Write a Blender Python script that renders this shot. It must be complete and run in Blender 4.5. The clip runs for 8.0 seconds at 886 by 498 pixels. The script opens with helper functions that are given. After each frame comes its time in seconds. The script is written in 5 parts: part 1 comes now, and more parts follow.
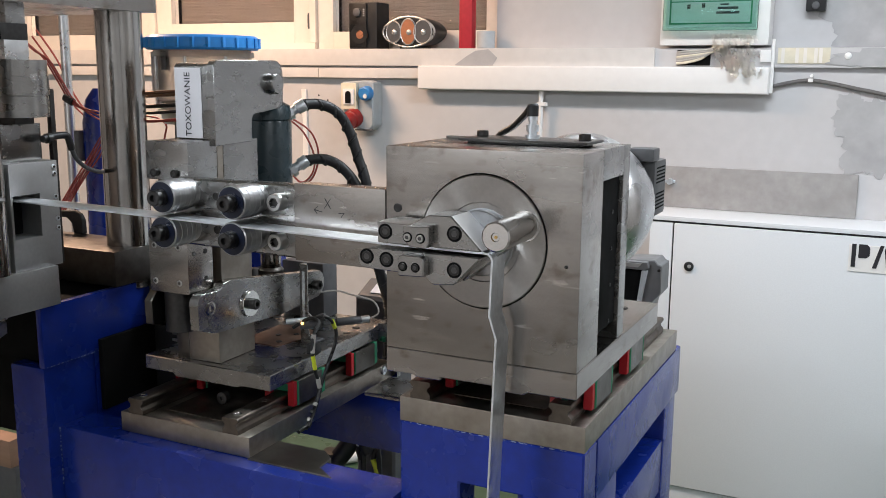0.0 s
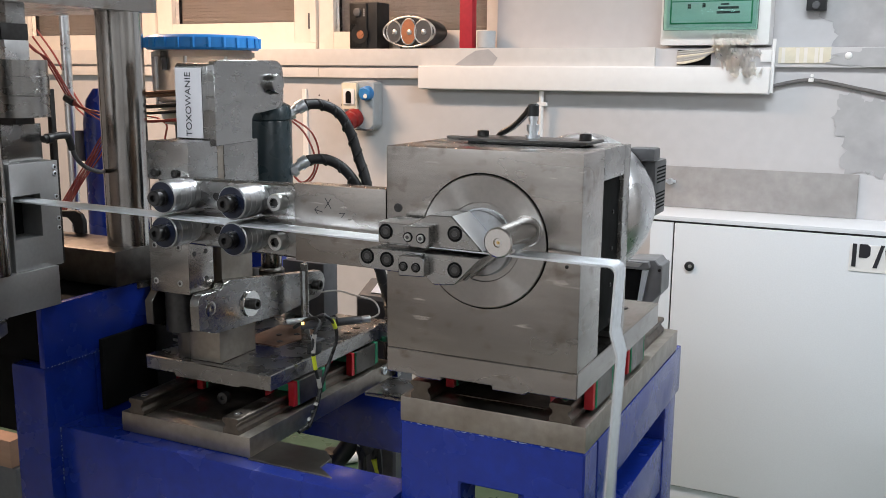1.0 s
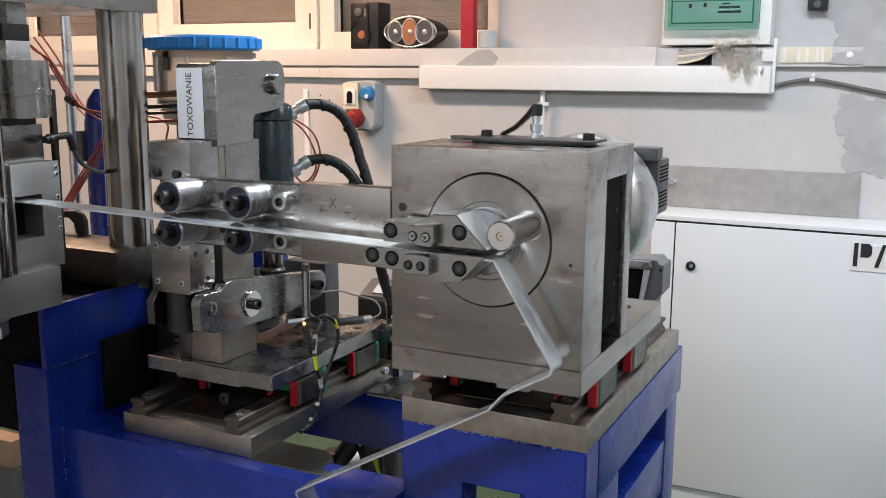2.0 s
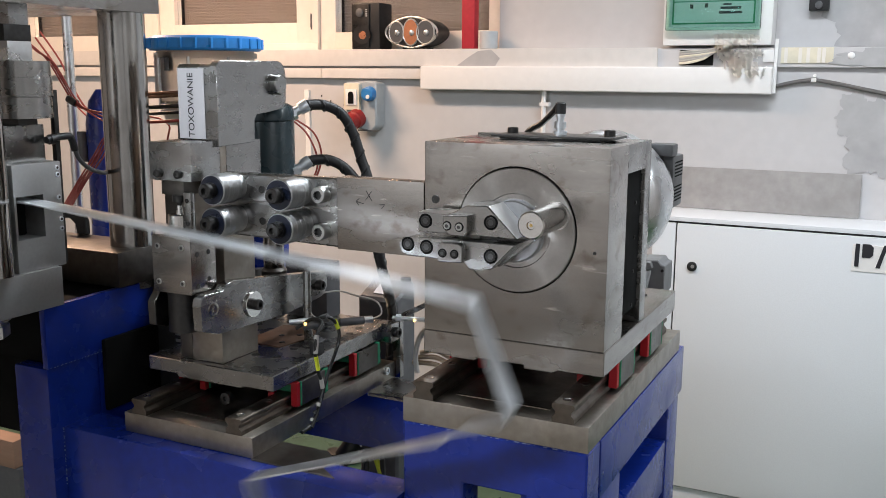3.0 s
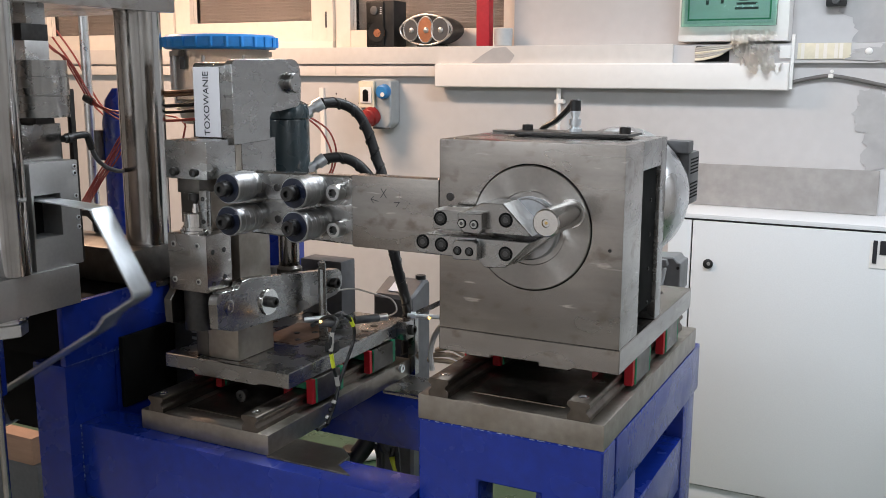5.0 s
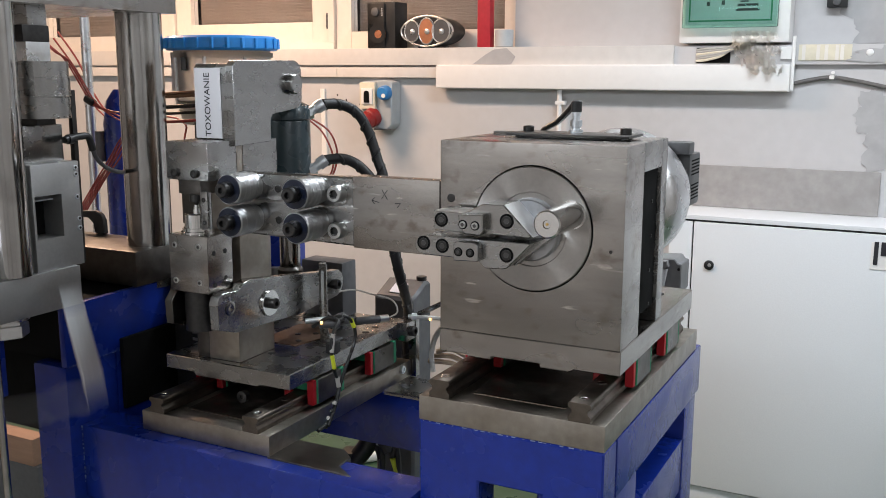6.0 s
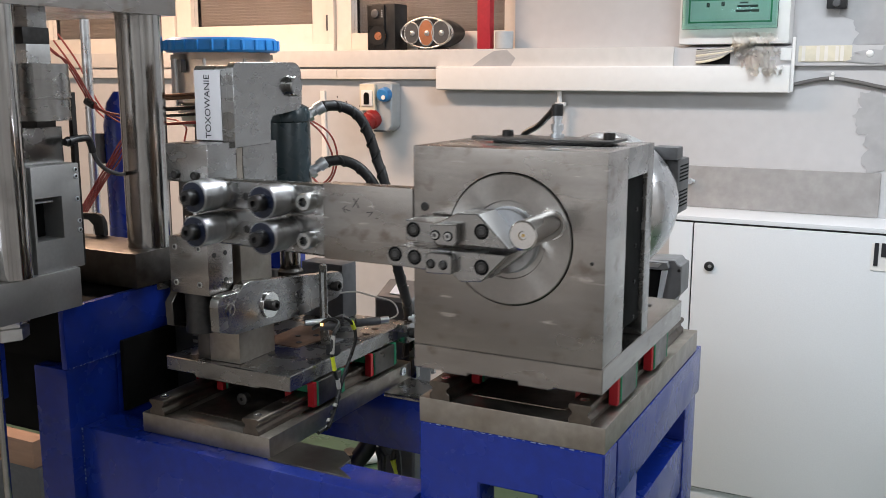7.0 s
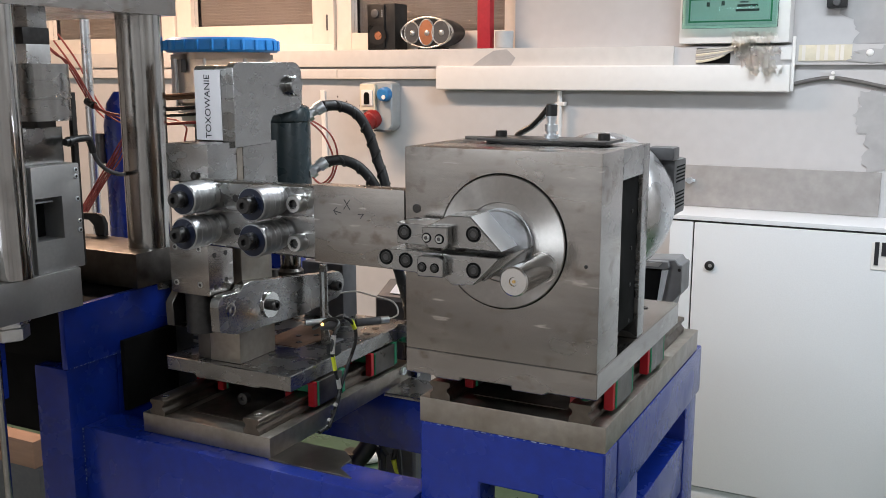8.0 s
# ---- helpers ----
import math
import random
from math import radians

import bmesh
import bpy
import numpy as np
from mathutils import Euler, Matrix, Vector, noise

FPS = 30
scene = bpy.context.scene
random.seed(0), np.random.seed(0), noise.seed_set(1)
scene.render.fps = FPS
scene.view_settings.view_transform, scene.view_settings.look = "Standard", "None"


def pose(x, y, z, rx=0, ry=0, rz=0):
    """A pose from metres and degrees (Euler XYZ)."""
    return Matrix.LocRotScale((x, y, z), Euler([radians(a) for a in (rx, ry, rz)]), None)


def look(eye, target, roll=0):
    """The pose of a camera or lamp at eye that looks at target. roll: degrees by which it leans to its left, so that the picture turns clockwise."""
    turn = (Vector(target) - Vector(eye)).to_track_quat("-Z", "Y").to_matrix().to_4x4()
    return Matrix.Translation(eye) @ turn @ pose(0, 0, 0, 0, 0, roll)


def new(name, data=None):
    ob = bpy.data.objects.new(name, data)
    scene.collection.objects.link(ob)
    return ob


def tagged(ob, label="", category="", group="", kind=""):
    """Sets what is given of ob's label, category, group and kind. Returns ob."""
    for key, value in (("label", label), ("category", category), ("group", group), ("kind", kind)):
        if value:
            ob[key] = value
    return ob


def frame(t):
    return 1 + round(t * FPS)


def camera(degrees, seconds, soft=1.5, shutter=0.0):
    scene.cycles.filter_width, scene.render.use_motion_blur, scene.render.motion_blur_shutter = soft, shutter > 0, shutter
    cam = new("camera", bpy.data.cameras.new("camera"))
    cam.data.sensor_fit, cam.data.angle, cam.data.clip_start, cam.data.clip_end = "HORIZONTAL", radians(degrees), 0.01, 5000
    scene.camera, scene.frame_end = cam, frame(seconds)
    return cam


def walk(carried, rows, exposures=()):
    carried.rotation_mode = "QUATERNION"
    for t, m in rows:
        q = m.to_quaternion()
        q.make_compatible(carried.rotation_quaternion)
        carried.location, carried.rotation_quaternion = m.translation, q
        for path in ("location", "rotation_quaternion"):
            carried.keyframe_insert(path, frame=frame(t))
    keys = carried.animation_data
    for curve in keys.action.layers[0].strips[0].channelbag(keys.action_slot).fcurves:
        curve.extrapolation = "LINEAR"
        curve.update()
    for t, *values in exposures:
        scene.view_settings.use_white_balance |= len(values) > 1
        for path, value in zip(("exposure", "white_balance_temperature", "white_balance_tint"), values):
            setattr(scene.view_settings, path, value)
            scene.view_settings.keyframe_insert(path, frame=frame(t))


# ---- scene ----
# ---------------------------------------------------------------- camera
cam = camera(49.9, 8.0, soft=0.65, shutter=0.85)
EYE = Vector((0.0, 0.0, 1.6))


def aim(yaw, tilt, roll):
    """Heading left of the machine's depth axis, downward tilt and roll, in degrees."""
    a, b = radians(yaw), radians(tilt)
    way = Vector((-math.sin(a) * math.cos(b), math.cos(a) * math.cos(b), -math.sin(b)))
    return look(EYE, EYE + way, roll)


CAMERA_ROWS = [
    (0.0, 25.936, 10.54, 0.44), (0.5, 25.947, 10.53, 0.44), (1.0, 25.965, 10.545, 0.41), (1.5, 26.02, 10.56, 0.35),
    (3.0, 26.115, 10.52, 0.34), (3.5, 26.34, 10.557, 0.27), (4.0, 26.628, 10.618, 0.16), (4.5, 26.892, 10.685, 0.09),
    (5.2, 27.05, 10.66, 0.09), (6.0, 27.08, 10.597, 0.10), (6.5, 27.06, 10.533, 0.12), (7.0, 27.09, 10.50, 0.02),
    (7.5, 27.097, 10.495, -0.02), (8.0, 27.11, 10.52, -0.05)]
walk(cam, [(t, aim(a, b, c)) for t, a, b, c in CAMERA_ROWS])

# ---------------------------------------------------------------- world and lamps
world = bpy.data.worlds.new("world")
scene.world = world
world.use_nodes = True
world.node_tree.nodes["Background"].inputs[0].default_value = (0.02, 0.024, 0.035, 1)
world.node_tree.nodes["Background"].inputs[1].default_value = 0.3
scene.view_settings.exposure = 0.0


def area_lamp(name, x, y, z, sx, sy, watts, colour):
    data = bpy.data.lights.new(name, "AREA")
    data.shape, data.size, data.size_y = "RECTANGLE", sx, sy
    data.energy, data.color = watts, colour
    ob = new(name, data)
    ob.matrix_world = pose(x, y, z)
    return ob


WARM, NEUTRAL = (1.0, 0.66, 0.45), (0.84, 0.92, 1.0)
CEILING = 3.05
# x, y, length along x, width, watts, colour of each ceiling luminaire, all out of view; the last two are added front
# fill
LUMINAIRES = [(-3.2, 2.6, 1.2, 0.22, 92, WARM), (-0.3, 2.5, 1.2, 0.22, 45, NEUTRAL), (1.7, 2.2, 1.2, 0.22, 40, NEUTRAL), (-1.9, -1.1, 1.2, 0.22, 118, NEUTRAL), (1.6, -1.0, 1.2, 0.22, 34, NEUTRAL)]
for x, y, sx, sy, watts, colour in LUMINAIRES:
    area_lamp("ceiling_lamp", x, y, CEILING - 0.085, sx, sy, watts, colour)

# ---------------------------------------------------------------- materials


def n_tangent(m):
    t = m.node_tree.nodes.new("ShaderNodeTangent")
    t.direction_type, t.axis = "RADIAL", "Y"
    return t.outputs["Tangent"]


def material(name, colour, metal=0.0, rough=0.5, vary=0.12, grain=60.0, bump=0.1, stain=0.0, stain_colour=(0.1, 0.08, 0.06), stain_scale=6.0,
             rough_vary=0.12, stretch=(1, 1, 1), random=0.0, coat=0.0, speck=0.0, aniso=0.0, bands=0.0):
    """Paint, metal or plastic: colour that varies at two scales, uneven gloss, fine relief, optional stains and light scuffs."""
    m = bpy.data.materials.new(name)
    m.use_nodes = True
    n, link = m.node_tree.nodes, m.node_tree.links
    out = n["Principled BSDF"]
    out.inputs["Metallic"].default_value = metal
    out.inputs["Coat Weight"].default_value = coat
    if aniso:
        # turning marks run round the body's own axis
        out.inputs["Anisotropic"].default_value = aniso
        tangent = n_tangent(m)
        m.node_tree.links.new(tangent, out.inputs["Tangent"])
    where = n.new("ShaderNodeTexCoord")
    mapping = n.new("ShaderNodeMapping")
    mapping.inputs["Scale"].default_value = stretch
    link.new(where.outputs["Object"], mapping.inputs["Vector"])

    def noise_node(scale, detail, source):
        t = n.new("ShaderNodeTexNoise")
        t.inputs["Scale"].default_value, t.inputs["Detail"].default_value = scale, detail
        link.new(source, t.inputs["Vector"])
        return t.outputs["Fac"]

    def spread(fac, low, high, a=0.3, b=0.7):
        r = n.new("ShaderNodeMapRange")
        r.inputs["From Min"].default_value, r.inputs["From Max"].default_value = a, b
        r.inputs["To Min"].default_value, r.inputs["To Max"].default_value = low, high
        link.new(fac, r.inputs["Value"])
        return r.outputs["Result"]

    def blend(fac, a, b, mode="MIX"):
        x = n.new("ShaderNodeMix")
        x.data_type, x.blend_type = "RGBA", mode
        if isinstance(fac, float):
            x.inputs[0].default_value = fac
        else:
            link.new(fac, x.inputs[0])
        for socket, value in ((x.inputs[6], a), (x.inputs[7], b)):
            if isinstance(value, tuple):
                socket.default_value = (*value, 1)
            else:
                link.new(value, socket)
        return x.outputs[2]

    fine = noise_node(grain, 6, mapping.outputs["Vector"])
    broad = noise_node(stain_scale, 5, where.outputs["Object"])
    dark = tuple(c * (1 - vary) for c in colour)
    light = tuple(min(1, c * (1 + vary)) for c in colour)
    col = blend(spread(fine, 0, 1), dark, light)
    col = blend(spread(broad, 0, 0.6), col, tuple(c * (1 - vary * 0.8) for c in colour))
    if stain:
        col = blend(spread(broad, 0, stain, 0.52, 0.72), col, stain_colour)
    if speck:
        scuff = noise_node(stain_scale * 9, 3, where.outputs["Object"])
        col = blend(spread(scuff, 0, speck, 0.66, 0.74), col, tuple(min(1, c * 1.9 + 0.1) for c in colour))
    if bands:
        # broad grinding bands, dark smudges and short bright machining marks along the length; they also carry painted
        # glints and reflected tone
        def laid(scale, detail, stretch_by):
            lay = n.new("ShaderNodeMapping")
            lay.inputs["Scale"].default_value = stretch_by
            link.new(where.outputs["Object"], lay.inputs["Vector"])
            return noise_node(scale, detail, lay.outputs["Vector"])
        col = blend(spread(laid(9, 3, (0.35, 0.35, 2.4)), 0, bands, 0.42, 0.62), col, tuple(c * 0.62 for c in colour))
        col = blend(spread(laid(26, 5, (1, 1, 1.4)), 0, bands, 0.56, 0.70), col, tuple(c * k for c, k in zip(colour, (0.52, 0.47, 0.42))))
        col = blend(spread(laid(34, 2, (0.55, 0.55, 3.2)), 0, bands, 0.69, 0.77), col, tuple(min(1, c * 1.75) for c in colour))
    if random:
        info = n.new("ShaderNodeObjectInfo")
        col = blend(spread(info.outputs["Random"], 0, random, 0, 1), col, tuple(c * 0.55 for c in colour))
    link.new(col, out.inputs["Base Color"])
    middle = noise_node(stain_scale * 2.3, 4, mapping.outputs["Vector"])
    link.new(spread(middle, max(0.03, rough - rough_vary), min(1, rough + rough_vary)), out.inputs["Roughness"])
    if bump:
        b = n.new("ShaderNodeBump")
        b.inputs["Strength"].default_value, b.inputs["Distance"].default_value = bump, 0.0015
        link.new(fine, b.inputs["Height"])
        link.new(b.outputs["Normal"], out.inputs["Normal"])
    return m


def glow(name, colour, strength):
    m = bpy.data.materials.new(name)
    m.use_nodes = True
    out = m.node_tree.nodes["Principled BSDF"]
    out.inputs["Base Color"].default_value = (*colour, 1)
    out.inputs["Emission Color"].default_value = (*colour, 1)
    out.inputs["Emission Strength"].default_value = strength
    return m


def clear(name, colour, rough=0.05, ior=1.45):
    m = bpy.data.materials.new(name)
    m.use_nodes = True
    out = m.node_tree.nodes["Principled BSDF"]
    out.inputs["Base Color"].default_value = (*colour, 1)
    out.inputs["Roughness"].default_value = rough
    out.inputs["IOR"].default_value = ior
    out.inputs["Transmission Weight"].default_value = 1.0
    return m


STEEL = material("ground_steel", (0.42, 0.395, 0.372), 1, 0.24, 0.06, 150, 0.015, 0.35, (0.26, 0.24, 0.22), 4, 0.07, (0.6, 0.6, 1.5), bands=0.75)
STEEL_SIDE = material("milled_steel", (0.37, 0.366, 0.358), 1, 0.26, 0.06, 150, 0.015, 0.25, (0.25, 0.23, 0.21), 9, 0.06, (1, 1, 2), bands=0.25)
# Ground bevel; its near-white colour stands in for mirrored lamp light
BEVEL_GLARE = material("ground_face_glare", (0.97, 0.975, 0.985), 0.75, 0.5, 0.02, 120, 0.01, rough_vary=0.03)
PLATE = material("scaled_plate_steel", (0.375, 0.34, 0.298), 1, 0.40, 0.14, 70, 0.15, 0.5, (0.18, 0.155, 0.125), 8, 0.12)
DARK_STEEL = material("blackened_plate_steel", (0.14, 0.13, 0.12), 1, 0.36, 0.2, 60, 0.12, 0.6, (0.07, 0.06, 0.05), 9, 0.10)
ROLLED = material("fine_turned_steel", (0.44, 0.44, 0.445), 1, 0.33, 0.12, 220, 0.30, 0.0, rough_vary=0.05, stretch=(0.05, 4, 0.05))
SATIN = material("satin_machined_steel", (0.47, 0.47, 0.465), 1, 0.52, 0.05, 140, 0.05, 0.2, (0.36, 0.35, 0.34), 8, 0.05)
SCREW_ZINC = material("zinc_screw", (0.56, 0.56, 0.55), 1, 0.30, 0.10, 120, 0.1)
RAIL = material("dark_brown_rail_steel", (0.15, 0.128, 0.108), 1, 0.42, 0.2, 70, 0.15, 0.5, (0.075, 0.06, 0.048), 14, 0.12)
MANDREL = material("bright_scuffed_steel", (0.46, 0.47, 0.49), 1, 0.38, 0.08, 120, 0.08, 0.8, (0.12, 0.11, 0.10), 30, 0.08)
SOCKET = material("hex_socket_steel", (0.11, 0.11, 0.11), 1, 0.30, 0.1, 60, 0)
PALE_SPECK = material("pale_blue_speck", (0.20, 0.25, 0.42), 0, 0.4, 0.2, 80, 0.1)
POLISHED = material("polished_steel", (0.70, 0.69, 0.675), 1, 0.14, 0.06, 160, 0.05, 0.0, rough_vary=0.06, stretch=(1, 0.1, 1))
TURNED = material("turned_steel", (0.47, 0.45, 0.43), 1, 0.38, 0.07, 160, 0.03, 0.0, rough_vary=0.05, aniso=0.95)
CHROME = material("chromed_guide_steel", (0.46, 0.45, 0.435), 1, 0.15, 0.10, 60, 0.05, 0.4, (0.17, 0.155, 0.14), 11, 0.08, (1, 1, 0.1))
ZINC = material("galvanised_strip", (0.79, 0.825, 0.86), 1, 0.40, 0.10, 120, 0.12, 0.0, stain_scale=30, rough_vary=0.12, stretch=(0.3, 1, 1))
ALU = material("bare_aluminium", (0.70, 0.70, 0.70), 1, 0.33, 0.07, 140, 0.1, 0.15, (0.5, 0.49, 0.47), 12, 0.1)
BLACK_OXIDE = material("black_oxide_steel", (0.06, 0.058, 0.057), 0.9, 0.36, 0.2, 120, 0.1)
BLACK_PLASTIC = material("black_plastic", (0.014, 0.014, 0.015), 0, 0.45, 0.2, 150, 0.15)
RUBBER = material("black_rubber", (0.008, 0.008, 0.009), 0, 0.45, 0.25, 90, 0.3)
# Near-black without sheen: shade painted into bores, gaps and openings; also the guard panel
DEEP_BLACK = material("deep_shade_black", (0.006, 0.006, 0.006), 0.0, 0.85, 0.2, 60, 0)
DEEP_BLACK.node_tree.nodes["Principled BSDF"].inputs["Specular IOR Level"].default_value = 0.1
BLUE_BUSH = material("dark_blue_bearing_seal", (0.006, 0.009, 0.022), 0.2, 0.35, 0.15, 80, 0.05)
BLUE = material("blue_gloss_paint", (0.006, 0.024, 0.225), 0, 0.26, 0.14, 60, 0.30, 0.3, (0.005, 0.014, 0.12), 4, 0.10, coat=0.1)
BLUE_LID = material("blue_plastic_lid", (0.03, 0.29, 0.78), 0, 0.35, 0.1, 60, 0.1)
RED = material("red_plastic", (0.40, 0.010, 0.018), 0, 0.35, 0.1, 60, 0.05)
GREEN = material("green_plastic", (0.02, 0.24, 0.12), 0, 0.4, 0.1, 60, 0.05)
TEAL_PAINT = material("dark_teal_cylinder_paint", (0.022, 0.038, 0.045), 0, 0.30, 0.2, 40, 0.2, rough_vary=0.1)
WALL = material("painted_plaster", (0.535, 0.525, 0.53), 0, 0.75, 0.04, 22, 0.35, 0.25, (0.475, 0.46, 0.46), 1.6, 0.08)
FILLER = material("grey_bare_filler", (0.41, 0.405, 0.41), 0, 0.85, 0.10, 16, 0.4, 0.8, (0.33, 0.325, 0.33), 9)
SILL = material("sill_paint", (0.64, 0.61, 0.585), 0, 0.55, 0.05, 25, 0.3, 0.3, (0.54, 0.50, 0.47), 4)
WHITE = material("white_pvc", (0.80, 0.785, 0.77), 0, 0.42, 0.025, 40, 0.06, 0.12, (0.70, 0.67, 0.64), 5)
FRAME_PAINT = material("old_white_frame_paint", (0.78, 0.73, 0.67), 0, 0.45, 0.04, 30, 0.15, 0.2, (0.66, 0.59, 0.52), 4)
CABINET = material("light_grey_cabinet_paint", (0.73, 0.755, 0.785), 0, 0.42, 0.025, 200, 0.18, 0.1, (0.64, 0.65, 0.67), 3, 0.06)
SHEET = material("raw_grey_sheet", (0.37, 0.355, 0.345), 0.3, 0.6, 0.12, 30, 0.3, 0.5, (0.28, 0.265, 0.25), 7)
FLOOR = material("green_floor_paint", (0.048, 0.092, 0.050), 0, 0.35, 0.18, 14, 0.2, 0.4, (0.04, 0.075, 0.042), 4, 0.12)
# Unseen walls and front floor; tones set for bounce light and steel reflections
BACK_WALL = material("dull_painted_wall", (0.47, 0.445, 0.425), 0, 0.7, 0.15, 12, 0.3, 0.5, (0.22, 0.20, 0.185), 1.2)
BOUNCE_FLOOR = material("bounce_floor_tone", (0.20, 0.18, 0.155), 0, 0.6, 0.15, 14, 0.3, 0.4, (0.14, 0.125, 0.105), 3)
CEIL = material("ceiling_paint", (0.45, 0.44, 0.43), 0, 0.8, 0.04, 20, 0.2)
PAPER = material("white_paper", (0.63, 0.62, 0.645), 0, 0.55, 0.02, 60, 0.05)
INK = material("dark_print", (0.02, 0.02, 0.025), 0, 0.5, 0.1, 80, 0)
GREEN_BOX = clear("green_translucent_cover", (0.62, 0.93, 0.83), 0.06)
MILKY = clear("milky_plastic", (0.80, 0.79, 0.77), 0.30)
GLASS = clear("window_glass", (0.9, 0.92, 0.92), 0.02)
BLIND = material("brown_grey_blind", (0.20, 0.165, 0.145), 0, 0.5, 0.10, 60, 0.1)
ORANGE = material("copper_speaker_cone", (0.62, 0.26, 0.14), 0.6, 0.35, 0.1, 60, 0.05)
SILVER = material("silver_plastic", (0.55, 0.54, 0.53), 0.7, 0.3, 0.08, 70, 0.05)
GREY_PLASTIC = material("grey_plastic", (0.50, 0.52, 0.54), 0, 0.45, 0.06, 60, 0.1)
GREY_DARK = material("dark_grey_cast_metal", (0.10, 0.10, 0.105), 0.3, 0.45, 0.15, 60, 0.25)
CREAM = material("cream_plastic", (0.72, 0.66, 0.52), 0, 0.5, 0.08, 40, 0.1, 0.4, (0.5, 0.42, 0.3), 10)
SOCKET_BLUE = material("blue_socket_plastic", (0.03, 0.2, 0.5), 0, 0.4, 0.1, 60, 0.05)
COPPER = material("rust_brown_metal", (0.22, 0.13, 0.085), 0.6, 0.5, 0.2, 40, 0.2, 0.5, (0.16, 0.09, 0.06), 12)
WIRE_RED = material("red_wire", (0.34, 0.06, 0.05), 0, 0.45, 0.1, 60, 0)
WIRE_GREY = material("grey_cable", (0.42, 0.40, 0.37), 0, 0.5, 0.1, 60, 0)
WIRE_BLACK = material("black_cable", (0.010, 0.010, 0.010), 0, 0.38, 0.1, 60, 0)
YELLOW = material("yellow_green_tape", (0.66, 0.72, 0.04), 0, 0.45, 0.1, 60, 0)
BRASS = material("brass", (0.72, 0.50, 0.2), 1, 0.3, 0.1, 60, 0)
AMBER_LED = glow("amber_indicator", (1.0, 0.55, 0.15), 4.0)
TUBE = glow("lamp_diffuser", (1.0, 0.93, 0.86), 2.0)
FILM = clear("wrinkled_foil", (0.95, 0.92, 0.88), 0.28, 1.12)
CARD = material("brown_weathered_wood", (0.25, 0.145, 0.095), 0, 0.7, 0.15, 30, 0.2, 0.4, (0.15, 0.085, 0.055), 8, stretch=(0.3, 1, 2))

# ---------------------------------------------------------------- mesh helpers


def bevel(bm, width, angle=0.6, segments=2):
    if width:
        sharp = [e for e in bm.edges if len(e.link_faces) == 2 and e.calc_face_angle(0) > angle]
        bmesh.ops.bevel(bm, geom=sharp, offset=width, segments=segments, profile=0.7, affect="EDGES", clamp_overlap=True)
    return bm


def box(x0, x1, y0, y1, z0, z1, edge=0.0015):
    bm = bmesh.new()
    bmesh.ops.create_cube(bm, size=1, matrix=Matrix.Translation(((x0 + x1) / 2, (y0 + y1) / 2, (z0 + z1) / 2)) @ Matrix.Diagonal((x1 - x0, y1 - y0, z1 - z0, 1)))
    return bevel(bm, edge, segments=1 if edge < 0.001 else 2)


def along(p, q):
    p, q = Vector(p), Vector(q)
    return Matrix.Translation((p + q) / 2) @ (q - p).to_track_quat("Z", "Y").to_matrix().to_4x4(), (q - p).length


def rod(p, q, r, r2=None, n=32, edge=0.0):
    bm = bmesh.new()
    m, length = along(p, q)
    bmesh.ops.create_cone(bm, cap_ends=True, segments=n, radius1=r, radius2=r if r2 is None else r2, depth=length, matrix=m)
    if edge:
        caps = [e for e in bm.edges if len(e.link_faces) == 2 and e.calc_face_angle(0) > 0.9]
        bmesh.ops.bevel(bm, geom=caps, offset=edge, segments=2, profile=0.6, affect="EDGES", clamp_overlap=True)
    return bm


def lathe(p, q, profile, n=40):
    """A turned body from p towards q: profile is (distance, radius) pairs."""
    bm = bmesh.new()
    p, q = Vector(p), Vector(q)
    m = Matrix.Translation(p) @ (q - p).to_track_quat("Z", "Y").to_matrix().to_4x4()
    rings = []
    for d, r in profile:
        rings.append([bm.verts.new(m @ Vector((r * math.cos(2 * math.pi * i / n), r * math.sin(2 * math.pi * i / n), d))) for i in range(n)])
    for a, b in zip(rings, rings[1:]):
        for i in range(n):
            bm.faces.new((a[i], a[(i + 1) % n], b[(i + 1) % n], b[i]))
    bm.faces.new(rings[0][::-1])
    bm.faces.new(rings[-1])
    return bm


def slab(points, axis, a, b, edge=0.0015):
    """A plate with the given outline, extruded along an axis from a to b."""
    bm = bmesh.new()
    make = {"x": lambda u, v, w: (w, u, v), "y": lambda u, v, w: (u, w, v), "z": lambda u, v, w: (u, v, w)}[axis]
    low = [bm.verts.new(make(u, v, a)) for u, v in points]
    high = [bm.verts.new(make(u, v, b)) for u, v in points]
    bm.faces.new(low)
    bm.faces.new(high[::-1])
    k = len(points)
    for i in range(k):
        bm.faces.new((low[i], high[i], high[(i + 1) % k], low[(i + 1) % k]))
    bmesh.ops.recalc_face_normals(bm, faces=bm.faces)
    return bevel(bm, edge, segments=1)


def arc(cx, cy, r, a0, a1, n=8):
    return [(cx + r * math.cos(radians(a0 + (a1 - a0) * i / n)), cy + r * math.sin(radians(a0 + (a1 - a0) * i / n))) for i in range(n + 1)]


